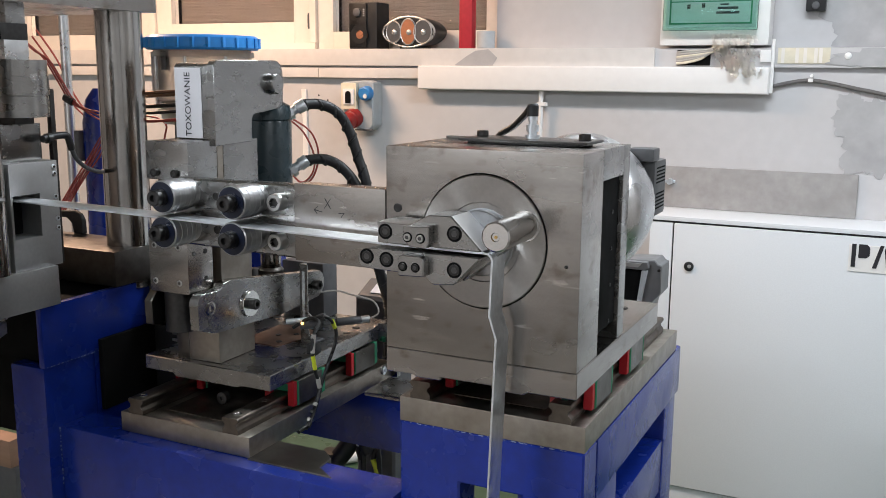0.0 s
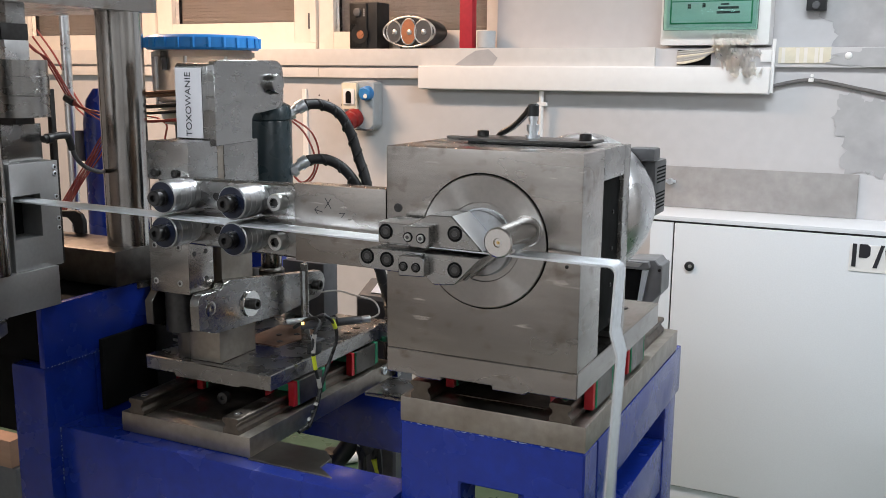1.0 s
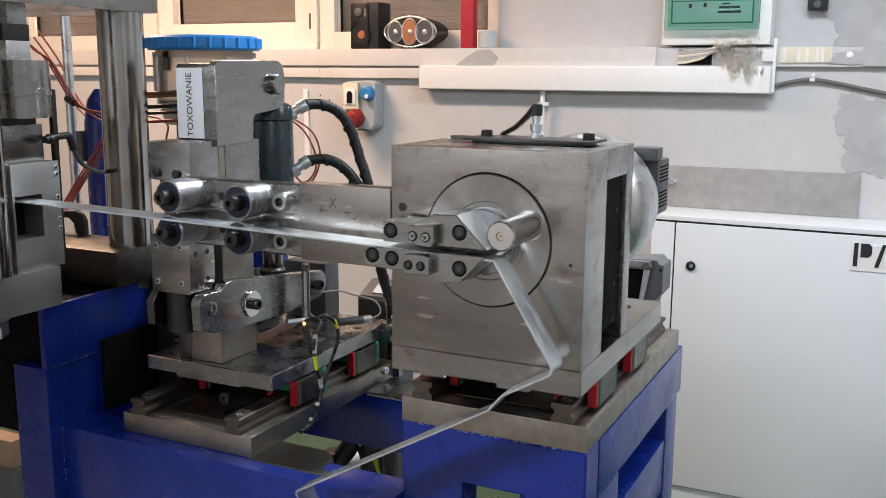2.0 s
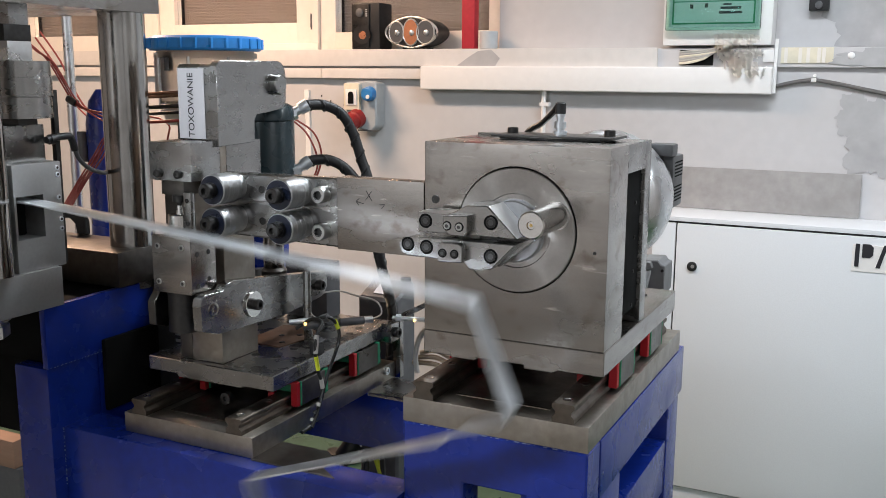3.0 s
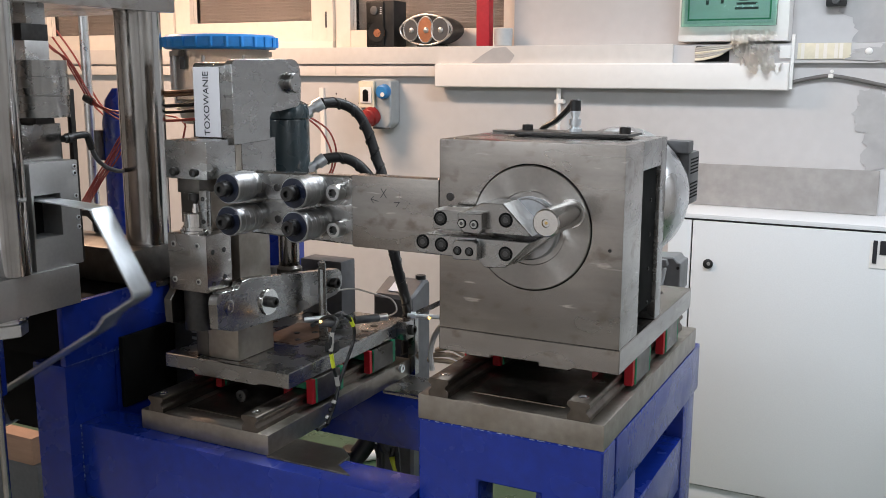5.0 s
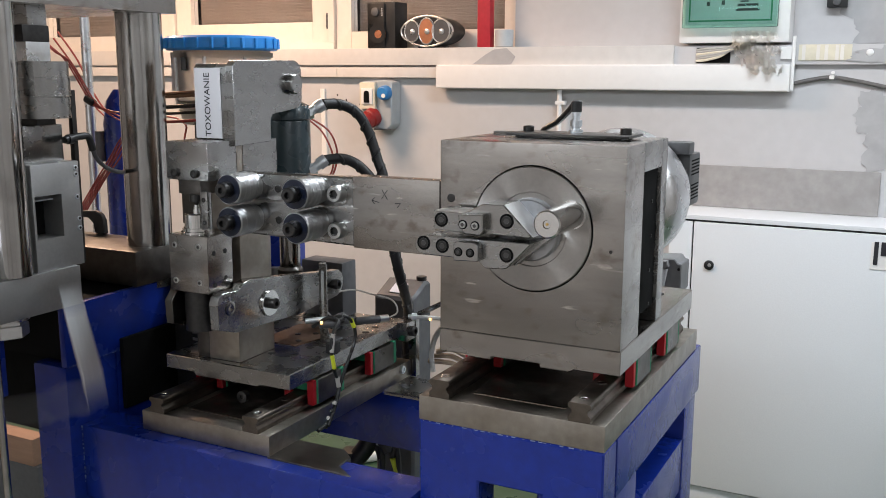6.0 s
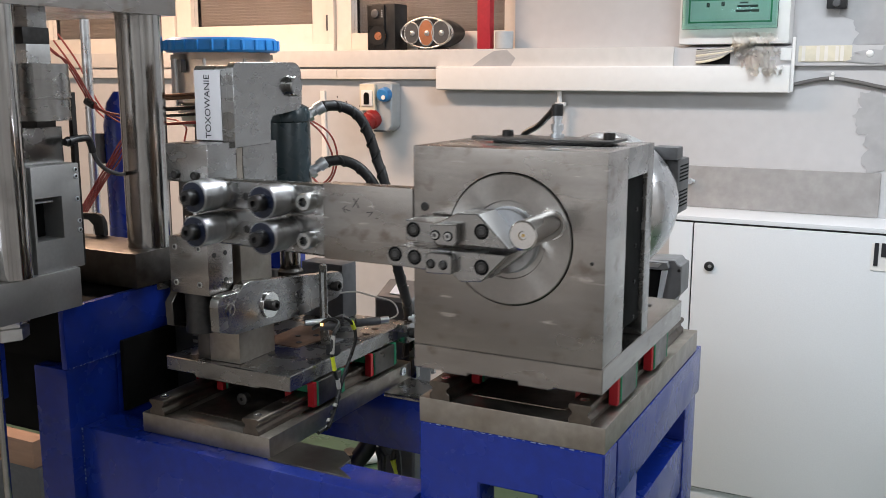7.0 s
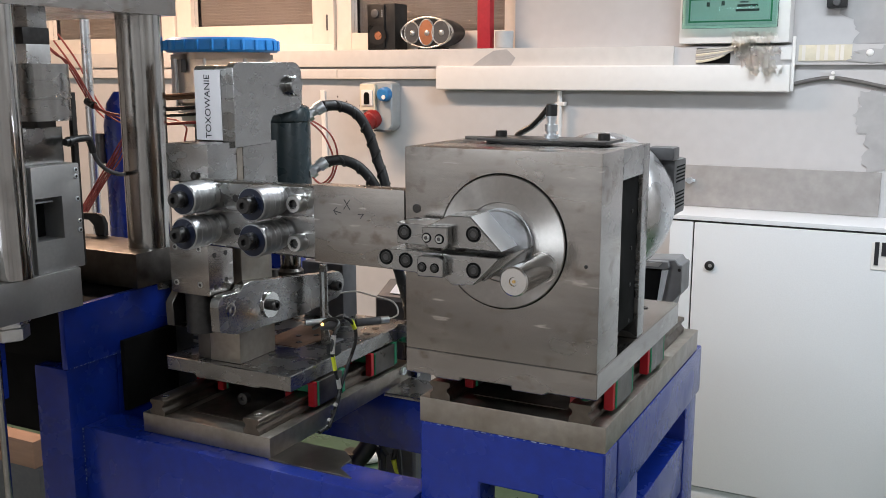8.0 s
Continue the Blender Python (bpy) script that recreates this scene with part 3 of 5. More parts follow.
# rotating disc
disc = part("bending_disc", lathe((0, 0.06, 0), (0, -1, 0), [(0, 0.0935), (0.062, 0.0935), (0.0635, 0.092), (0.0635, 0.056), (0.0615, 0.055), (0.0615, 0.050)], 96), TURNED, head, "turned steel bending disc")
disc.location = (CX, YF, CZ)
PIN_R = 0.0690
pin = part("bending_pin", lathe((PIN_R, 0, 0), (PIN_R, -1, 0), [(0, 0.021), (0.004, 0.021), (0.004, 0.0195), (0.1035, 0.0195), (0.1055, 0.0175), (0.1055, 0.006), (0.1035, 0.005), (0.1035, 0.0018)], 40), POLISHED, disc, "polished bending pin")
part("centre_hole", lathe((PIN_R, -0.1036, 0), (PIN_R, -1, 0), [(0, 0.0022), (0.0006, 0.0022), (0.0006, 0.001)], 12), BRASS, pin)
hub = part("fixed_mandrel", lathe((CX, YF + 0.002, CZ), (CX, -1, CZ), [(0, 0.0475), (0.006, 0.0475), (0.007, 0.046), (0.016, 0.046), (0.0175, 0.0445), (0.0175, 0.002)], 64), MANDREL, head, "bright scuffed steel mandrel behind the jaws")
# jaws
YJ = 1.122
upper = part("upper_jaw", slab([(-0.6455, 1.3685), (-0.6465, 1.3975), (-0.600, 1.3965), (-0.588, 1.401), (-0.568, 1.4115), (-0.535, 1.4125), (-0.4895, 1.3685)], "y", YJ, 1.180, 0.001), STEEL_SIDE, head)
part("wear_face", slab([(-0.5335, 1.4126), (-0.5327, 1.4130), (-0.4882, 1.3695), (-0.4890, 1.3691)], "y", YJ + 0.0006, 1.1795, 0), BEVEL_GLARE, upper, "ground bevel face, near-white for the light it mirrors")
lower = part("lower_jaw", slab([(-0.6571, 1.3598), (-0.668, 1.3565)] + arc(-0.6635, 1.3440, 0.0145, 140, 232, 5) + [(-0.662, 1.3305), (-0.573, 1.3285), (-0.560, 1.3172), (-0.5290, 1.3205), (-0.4925, 1.3585), (-0.4960, 1.3598)], "y", YJ, 1.180, 0.001), STEEL_SIDE, head)
part("lip", slab([(-0.5290, 1.3205), (-0.5275, 1.3200), (-0.4665, 1.3690), (-0.4680, 1.3700), (-0.4940, 1.3592)], "y", 1.150, 1.1795, 0.0006), STEEL_SIDE, lower)
uc = part("clamp_block", slab([(-0.5985, 1.3965), (-0.5600, 1.3985)] + [(-0.5595, 1.376)] + arc(-0.5665, 1.3755, 0.007, 0, -80, 4) + [(-0.588, 1.3695), (-0.597, 1.378)], "y", YJ - 0.016, YJ - 0.0005, 0.0012), STEEL_SIDE, upper)
lc = part("clamp_block", slab([(-0.606, 1.3285), (-0.606, 1.350)] + arc(-0.599, 1.3505, 0.007, 170, 95, 3) + arc(-0.574, 1.3505, 0.007, 85, 0, 4) + [(-0.567, 1.330)], "y", YJ - 0.016, YJ - 0.0005, 0.0012), STEEL_SIDE, lower)
bolts(uc, [(-0.5908, YJ - 0.016, 1.3826), (-0.5715, YJ - 0.016, 1.3822)], "-y", 0.0050, 0.0026, SCREW_ZINC, "screw", "bright zinc socket screw", 0.0068)
bolts(lc, [(-0.5979, YJ - 0.016, 1.3420), (-0.5790, YJ - 0.016, 1.3420)], "-y", 0.0048, 0.0022, BLACK_OXIDE, "screw", "", 0.0066)
bolts(upper, [(-0.6336, YJ, 1.3846), (-0.5291, YJ, 1.3895)], "-y", 0.0078, 0.0016, BLACK_OXIDE, "screw", "black socket screw in a counterbore", 0.0108)
bolts(lower, [(-0.6632, YJ, 1.3475), (-0.6321, YJ, 1.3455), (-0.5288, YJ, 1.3405)], "-y", 0.0078, 0.0016, BLACK_OXIDE, "screw", "black socket screw in a counterbore", 0.0108)
# arm with straightening rollers
part("arm", box(-0.831, X0 - 0.0005, YF, 1.225, 1.314, 1.432, 0.0015), STEEL, head)
hold = part("roller_plate", slab([(-1.072, 1.320), (-0.832, 1.315), (-0.832, 1.4295), (-1.072, 1.4275)], "y", YF + 0.006, 1.222, 0.003), STEEL_SIDE, head)
part("groove", box(-1.07, -0.834, YF + 0.0035, YF + 0.007, 1.372, 1.382, 0.0015), STEEL_SIDE, hold)
for x, z in ((-1.040, 1.4045), (-0.905, 1.4045), (-1.040, 1.3490), (-0.905, 1.3490)):
    post = part("roller_mount", lathe((x, YF + 0.0065, z), (x, -1, z), [(0, 0.0235), (0.012, 0.0235), (0.0125, 0.0225), (0.0155, 0.0225)], 36), ROLLED, head)
    part("gap_ring", lathe((x, 1.186, z), (x, -1, z), [(0, 0.0215), (0.0045, 0.0215)], 32), DEEP_BLACK, post)
    r = part("roller", lathe((x, 1.182, z), (x, -1, z), [(0, 0.022), (0.002, 0.0262), (0.010, 0.0262), (0.0103, 0.0257), (0.0113, 0.0257), (0.0116, 0.0262), (0.022, 0.0262), (0.0223, 0.0259), (0.023, 0.0259), (0.0233, 0.0262), (0.034, 0.0262), (0.0343, 0.0257), (0.0353, 0.0257), (0.0356, 0.0262), (0.047, 0.0262), (0.0485, 0.0248), (0.0485, 0.020)], 48), ROLLED, head, "turned straightening roller")
    part("seal", lathe((x, 1.1345, z), (x, -1, z), [(0, 0.0242), (0.0022, 0.0238), (0.0022, 0.012)], 40), BLUE_BUSH, r, "dark blue bearing seal")
    part("axle_screw", lathe((x, 1.133, z), (x, -1, z), [(0, 0.0135), (0.008, 0.0135), (0.008, 0.0125), (0.018, 0.0125), (0.020, 0.011), (0.020, 0.0055), (0.014, 0.005), (0.014, 0.0005)], 32), BLACK_OXIDE, r, "black socket screw")
bolts(hold, [(-0.860, YF + 0.006, 1.402), (-0.860, YF + 0.006, 1.341)], "-y", 0.0140, 0.02, SCREW_ZINC, "bolt", "zinc socket-head bolt")
# Counterbored holes, their dark drawn as flat black discs
bolts(hold, [(-0.985, YF + 0.006, 1.402), (-0.985, YF + 0.006, 1.348)], "-y", 0.0065, 0.0012, BLACK_OXIDE, "plug")
marks = [((-0.776, 1.413), (-0.766, 1.398)), ((-0.766, 1.413), (-0.777, 1.398)), ((-0.795, 1.395), (-0.781, 1.392)), ((-0.795, 1.395), (-0.789, 1.400)), ((-0.795, 1.395), (-0.790, 1.389)), ((-0.752, 1.392), (-0.742, 1.393)), ((-0.742, 1.393), (-0.748, 1.386))]
part("pen_marks", join(*[rod((a, YF - 0.0001, b), (c, YF - 0.0001, d), 0.0006, n=5) for (a, b), (c, d) in marks]), INK, head, "pen-drawn cross and arrows")
# cover plate with sensor on top
part("cover_plate", box(-0.605, -0.405, 1.292, 1.372, ZT + 0.0035, ZT + 0.0075, 0.001), BLACK_OXIDE, head, "black cover plate")
part("gasket", box(-0.592, -0.418, 1.298, 1.366, ZT, ZT + 0.0035, 0.001), RUBBER, head)
bolts(head, [(-0.588, 1.345, ZT + 0.0075), (-0.425, 1.345, ZT + 0.0075)], "+z", 0.009, 0.009, BLACK_OXIDE, "bolt")
part("lifting_bar", box(-0.660, -0.612, 1.365, 1.38, ZT, ZT + 0.0045, 0.001), DARK_STEEL, head)
sens = part("sensor", lathe((-0.507, 1.345, ZT + 0.0075), (-0.507, 1.345, 3), [(0, 0.011), (0.005, 0.011), (0.005, 0.007), (0.010, 0.007), (0.010, 0.0095), (0.020, 0.0095), (0.020, 0.006), (0.026, 0.006), (0.026, 0.0075), (0.033, 0.0075)], 18), ZINC, head)
part("plug", lathe((-0.507, 1.345, ZT + 0.040), (-0.507, 1.345, 3), [(0, 0.0085), (0.016, 0.0085), (0.018, 0.0065)], 16), BLACK_PLASTIC, sens)
part("cable", pipe([(-0.513, 1.345, ZT + 0.050), (-0.528, 1.36, ZT + 0.038), (-0.550, 1.375, ZT + 0.022), (-0.580, 1.39, ZT + 0.006), (-0.60, 1.425, ZT - 0.02), (-0.61, 1.45, ZT - 0.1)], 0.005, 10), WIRE_BLACK, sens)
# gearbox and motor behind
gear = part("gearbox", lathe((-0.476, 1.4225, 1.3865), (-0.476, 3, 1.3865), [(0, 0.097), (0.012, 0.106), (0.028, 0.1125), (0.048, 0.1165), (0.068, 0.118), (0.086, 0.118), (0.090, 0.1145), (0.118, 0.112), (0.124, 0.100), (0.16, 0.098)], 72), material("bare_cast_aluminium", (0.66, 0.66, 0.67), 1, 0.27, 0.12, 50, 0.25, 0.4, (0.40, 0.39, 0.38), 12, 0.1), head, "grey cast aluminium gearbox")
motor = part("motor_box", box(-0.430, -0.369, 1.55, 1.63, 1.366, 1.458, 0.006), GREY_DARK, head, "dark grey motor terminal box")
for i in range(5):
    part("slot", box(-0.3705, -0.3685, 1.562, 1.62, 1.445 - 0.006 * i, 1.4475 - 0.006 * i, 0), DEEP_BLACK, motor)
    part("slot", box(-0.3705, -0.3685, 1.562, 1.62, 1.402 - 0.006 * i, 1.4045 - 0.006 * i, 0), DEEP_BLACK, motor)
part("gland", box(-0.412, -0.368, 1.535, 1.575, 1.4585, 1.480, 0.005), GREY_DARK, motor)
# drive of the head's slide, fixed behind the table
drive = thing("slide_drive_motor", "grey cast motor of the slide behind the table", "motor")
CAST = material("grey_cast_metal", (0.20, 0.20, 0.205), 0.4, 0.42, 0.12, 60, 0.2)
part("housing", slab([(-0.60, 1.11), (-0.452, 1.110), (-0.446, 1.137), (-0.4296, 1.157), (-0.4298, 1.2155), (-0.437, 1.2165), (-0.444, 1.226), (-0.50, 1.2225), (-0.60, 1.2225)], "y", 1.90, 1.97, 0.002), CAST, drive)
part("opening", slab([(-0.53, 1.135), (-0.4765, 1.135), (-0.4690, 1.2035), (-0.53, 1.2045)], "y", 1.897, 1.9005, 0), DEEP_BLACK, drive)
part("rib", slab([(-0.4755, 1.132), (-0.4675, 1.132), (-0.4560, 1.2045), (-0.4675, 1.2045)], "y", 1.888, 1.8998, 0.001), GREY_PLASTIC, drive, "pale machined rib")
part("flange", slab([(-0.53, 1.2060), (-0.462, 1.2060), (-0.452, 1.2110), (-0.456, 1.2225), (-0.53, 1.2215)], "y", 1.885, 1.8998, 0.001), CAST, drive)
part("flange_face", slab([(-0.53, 1.2110), (-0.474, 1.2110), (-0.466, 1.2195), (-0.53, 1.2195)], "y", 1.8835, 1.8852, 0.0004), SILVER, drive, "bright machined flange face")
part("stand", box(-0.59, -0.47, 1.905, 1.96, GROUND, 1.1095, 0.003), GREY_DARK, drive)
part("screw", lathe((-0.4345, 1.8998, 1.205), (-0.4345, -1, 1.205), [(0, 0.0035), (0.002, 0.003)], 12), BLACK_OXIDE, drive)

# ---------------------------------------------------------------- joining unit with its slide
tox = thing("joining_unit", "steel C-frame joining unit on a linear slide", "press unit")
TX0, TX1 = -1.183, -1.103
part("slide_plate", slab([(-1.267, 1.042), (-1.20, 1.042), (-1.195, 1.036), (-1.05, 1.036), (-1.045, 1.040), (-0.979, 1.040), (-0.979, 1.069), (-1.267, 1.069)], "y", 1.317, 1.75, 0.0015), STEEL_SIDE, tox)
for y in (1.383, 1.585):
    carriage(tox, -1.008, 0.983, y, 0.105)
    carriage(tox, -1.222, 0.983, y, 0.105)
part("stop_screw", lathe((-1.085, 1.325, 1.012), (-1.085, -1, 1.012), [(0, 0.011), (0.012, 0.011), (0.0125, 0.0095), (0.0125, 0.004), (0.009, 0.003)], 24), BLACK_OXIDE, tox)
# Open holes of the slide plate; flat black discs give their dark
holes = [(-1.043, 1.418, 1.069), (-1.045, 1.476, 1.069), (-0.997, 1.421, 1.069), (-1.008, 1.621, 1.069), (-1.012, 1.665, 1.069), (-1.088, 1.412, 1.069)]
bolts(tox, holes, "+z", 0.0078, 0.0008, BLACK_OXIDE, "screw")
part("column", join(box(TX0 + 0.01, TX1, 1.334, 1.44, 1.0695, 1.21, 0.0015), box(TX0 + 0.02, TX1 + 0.002, 1.345, 1.435, 1.21, 1.47, 0.0015)), PLATE, tox)
part("side_block", box(TX0 - 0.02, TX0 + 0.009, 1.335, 1.40, 1.0695, 1.16, 0.001), DARK_STEEL, tox)
upb = part("upper_block", box(-1.195, TX1 + 0.001, 1.268, 1.36, 1.412, 1.4785, 0.0015), STEEL_SIDE, tox)
bolts(upb, [(-1.175, 1.268, 1.424), (-1.130, 1.268, 1.424)], "-y", 0.0075, 0.006, BLACK_OXIDE, "bolt")
part("upper_block", box(-1.155, TX1 + 0.0035, 1.3605, 1.46, 1.36, 1.475, 0.0015), STEEL_SIDE, tox)
lab_block = part("label_block", slab([(1.336, 1.479), (1.336, 1.606), (1.342, 1.612), (1.37, 1.612), (1.37, 1.479)], "x", TX0, TX1 - 0.008, 0.0006), STEEL_SIDE, tox)
lab = part("label", box(TX0 + 0.001, TX1 - 0.020, 1.3345, 1.3355, 1.481, 1.604, 0), PAPER, tox, "white paper label with black capitals")
words("letters", "TOXOWANIE", 0.0182, pose(TX0 + 0.030, 1.3340, 1.540, 90, -90, 0), INK, lab)
cheek = [(1.335, 1.468), (1.438, 1.471), (1.440, 1.512), (1.446, 1.520)] + [(1.515, 1.528)] + arc(1.520, 1.548, 0.020, -80, 0, 4) + arc(1.515, 1.594, 0.025, 0, 90, 5) + [(1.344, 1.6175), (1.335, 1.608)]
part("cheek_plate", slab(cheek, "x", TX1 - 0.0075, TX1 + 0.008, 0.0009), STEEL_SIDE, tox)
part("pivot_pin", lathe((TX1 + 0.006, 1.505, 1.575), (2, 1.505, 1.575), [(0, 0.021), (0.004, 0.021), (0.004, 0.019), (0.014, 0.019), (0.016, 0.017), (0.016, 0.002)], 36), STEEL_SIDE, tox)
cyl = part("hydraulic_cylinder", lathe((-1.149, 1.56, 1.30), (-1.149, 1.56, 3), [(0, 0.0475), (0.200, 0.0475), (0.203, 0.0465), (0.206, 0.0500), (0.222, 0.0500), (0.232, 0.045), (0.240, 0.030)], 48), TEAL_PAINT, tox, "dark painted hydraulic cylinder")
part("piston_rod", rod((-1.149, 1.56, 1.20), (-1.149, 1.56, 1.30), 0.021, n=28), CHROME, tox)
part("rod_eye", lathe((-1.149, 1.56, 1.165), (-1.149, 1.56, 2), [(0, 0.026), (0.036, 0.026), (0.042, 0.021), (0.05, 0.021)], 28), DARK_STEEL, tox)
die = part("die_block", box(-1.190, TX1, 1.259, 1.325, 1.214, 1.316, 0.0018), STEEL, tox)
bolts(die, [(-1.177, 1.259, 1.297), (-1.123, 1.259, 1.297), (-1.177, 1.259, 1.233), (-1.123, 1.259, 1.233)], "-y", 0.0055, 0.0015, SCREW_ZINC, "screw")
bolts(die, [(TX1, 1.275, 1.285), (TX1, 1.305, 1.285), (TX1, 1.275, 1.228), (TX1, 1.305, 1.236)], "+x", 0.0045, 0.0008, BLACK_OXIDE, "screw")
part("die", lathe((-1.150, 1.290, 1.316), (-1.150, 1.290, 3), [(0, 0.029), (0.004, 0.029), (0.005, 0.026), (0.010, 0.026), (0.010, 0.022), (0.034, 0.022), (0.035, 0.020), (0.035, 0.007), (0.042, 0.006), (0.056, 0.003)], 32), POLISHED, tox)
part("punch_holder", box(-1.185, -1.135, 1.285, 1.345, 1.385, 1.412, 0.001), DARK_STEEL, tox)
part("punch", lathe((-1.150, 1.290, 1.385), (-1.150, 1.290, 0), [(0, 0.012), (0.012, 0.012), (0.012, 0.005), (0.02, 0.004)], 20), BLACK_OXIDE, tox)
# Added dark plate that closes the bright gap behind punch and die
part("guide_plate", box(-1.240, -1.135, 1.352, 1.358, 1.318, 1.412, 0.001), DARK_STEEL, tox)
part("blue_motor", box(-1.335, -1.245, 1.70, 1.75, 1.14, 1.255, 0.006), BLUE, tox, "small blue motor body")
part("motor_stand", box(-1.32, -1.26, 1.705, 1.745, 1.0695, 1.139, 0.002), DARK_STEEL, tox)
br = part("bracket", box(-1.128, -1.112, 1.275, 1.285, 1.325, 1.392, 0.001), STEEL_SIDE, tox)
bolts(br, [(-1.120, 1.275, 1.378), (-1.120, 1.275, 1.338)], "-y", 0.004, 0.001, BLACK_OXIDE, "screw")
# lever under the die
lev = part("lever", slab([(1.256, 1.152), (1.254, 1.195)] + arc(1.272, 1.198, 0.018, 180, 100, 4) + [(1.315, 1.214), (1.325, 1.224), (1.345, 1.227), (1.62, 1.192)] + arc(1.625, 1.165, 0.028, 70, -80, 5) + [(1.50, 1.128), (1.30, 1.138)], "x", TX1 + 0.003, TX1 + 0.022, 0.0007), STEEL_SIDE, tox)
part("lever", slab([(1.256, 1.152), (1.254, 1.195), (1.272, 1.214), (1.345, 1.227), (1.62, 1.192), (1.645, 1.165), (1.625, 1.14), (1.50, 1.128), (1.30, 1.138)], "x", TX0 - 0.02, TX0 - 0.003, 0.0014), DARK_STEEL, tox)
part("pin", lathe((TX1 + 0.02, 1.287, 1.186), (2, 1.287, 1.186), [(0, 0.013), (0.003, 0.013), (0.0035, 0.011), (0.0035, 0.004), (0.0028, 0.001)], 30), STEEL_SIDE, lev)
part("washer", lathe((TX1 + 0.022, 1.398, 1.172), (2, 1.398, 1.172), [(0, 0.025), (0.004, 0.025), (0.005, 0.024)], 36), POLISHED, lev)
part("pivot_bolt", bolt_bm(TX1 + 0.026, 1.398, 1.172, "+x", 0.0105, 0.014), BLACK_OXIDE, lev, "black socket-head bolt")
part("pivot_bolt", bolt_bm(TX1 + 0.022, 1.615, 1.165, "+x", 0.0105, 0.014), BLACK_OXIDE, lev, "black socket-head bolt")
part("push_rod", rod((-1.15, 1.29, 1.14), (-1.15, 1.29, 1.2135), 0.028, n=28), BLACK_OXIDE, tox)
# Rust stain on the slide plate, laid on as a thin sheet
part("rust_block", slab([(-1.165, 1.475), (-1.075, 1.470), (-1.062, 1.54), (-1.07, 1.60), (-1.12, 1.62), (-1.165, 1.61)], "z", 1.0680, 1.0704, 0), COPPER, tox, "rust-brown flat patch on the slide")
# Dark holes in the rusty area, drawn as low black heads
bolts(tox, [(-1.09, 1.50, 1.0704), (-1.09, 1.56, 1.0704), (-1.12, 1.54, 1.0704)], "+z", 0.006, 0.0015, BLACK_OXIDE, "bolt")
# hoses
def hose(pts):
    h = part("hydraulic_hose", pipe(pts[1:], 0.0105, 14, 8), RUBBER, tox, "black spiral-wrapped hydraulic hose")
    a, b = Vector(pts[0]), Vector(pts[1])
    part("fitting", join(rod(a, b, 0.0095, n=16), rod(a.lerp(b, 0.15), a.lerp(b, 0.40), 0.0145, n=6), rod(a.lerp(b, 0.62), a.lerp(b, 1.05), 0.0128, n=20, edge=0.001)), ZINC, h, "zinc hose fitting")
    curve = [Vector(p) for p in pts[1:]]
    line = [c for p, q in zip(curve, curve[1:]) for c in [p.lerp(q, k / 12) for k in range(12)]] + [curve[-1]]
    spiral, run, side = [], 0.0, Vector((1, 0, 0))
    for p, q in zip(line, line[1:]):
        d = (q - p).normalized()
        side = (side - d * side.dot(d)).normalized()
        up = d.cross(side)
        turn = run / 0.034 * 2 * math.pi
        spiral.append(p + (math.cos(turn) * side + math.sin(turn) * up) * 0.0095)
        run += (q - p).length
    part("spiral_wrap", pipe(spiral, 0.0030, 6, 4), BLACK_PLASTIC, h)


hose([(-1.118, 1.575, 1.512), (-1.088, 1.60, 1.534), (-1.07, 1.635, 1.533), (-1.045, 1.66, 1.515), (-1.027, 1.675, 1.475), (-1.010, 1.68, 1.42), (-0.995, 1.68, 1.38), (-0.982, 1.68, 1.30), (-0.975, 1.68, 1.24), (-0.968, 1.70, 1.17), (-0.978, 1.745, 1.10), (-0.992, 1.775, 1.03), (-1.0, 1.78, 0.955)])
hose([(-1.112, 1.575, 1.398), (-1.085, 1.60, 1.423), (-1.06, 1.63, 1.424), (-1.03, 1.65, 1.405), (-1.005, 1.67, 1.36), (-0.99, 1.70, 1.28), (-0.985, 1.72, 1.18), (-0.992, 1.775, 1.08), (-1.015, 1.80, 0.955)])
part("drive_box", box(-1.215, -1.108, 1.69, 1.745, 1.0695, 1.192, 0.004), GREY_DARK, tox)
slotted = part("upright_bracket", join(slab([(-1.051, 1.0695), (-1.027, 1.0695), (-1.034, 1.10), (-1.034, 1.228), (-1.051, 1.228)], "y", 1.520, 1.5225, 0.0004), box(-1.0535, -1.051, 1.5225, 1.545, 1.0695, 1.228, 0.0004)), STEEL_SIDE, tox, "slotted bent sheet bracket")
cutter(slotted, [box(-1.0465, -1.0400, 1.49, 1.535, 1.118, 1.214, 0)])
part("bracket_foot", box(-1.0505, -1.020, 1.5230, 1.556, 1.0695, 1.0735, 0.0008), GREY_DARK, tox)

# ---------------------------------------------------------------- cutting press
press = thing("cutting_press", "four-post steel cutting press with ground guide posts", "press")
# Carried forward out of view so the press shades the blue frame
part("top_plate", box(-2.05, -1.36, 0.25, 1.492, 1.71, 1.80, 0.003), STEEL, press)
for x, y in ((-1.412, 1.441), (-1.80, 1.441)):
    part("guide_post", rod((x, y, 1.2506), (x, y, 1.71), 0.0445, n=48), CHROME, press, "chromed guide post")
    part("post_foot", rod((x + 0.004, y - 0.005, 1.165), (x + 0.004, y - 0.005, 1.18), 0.038, n=32), STEEL_SIDE, press)
for x, y in ((-1.39, 1.092), (-1.80, 1.092)):
    part("guide_post", rod((x, y, 1.252), (x, y, 1.71), 0.033, n=48), CHROME, press, "chromed guide post")
# Its unseen front length is added to keep light off the blue column
part("bolster", box(-2.05, -1.364, 0.25, 1.214, 1.179, 1.2505, 0.002), SATIN, press)
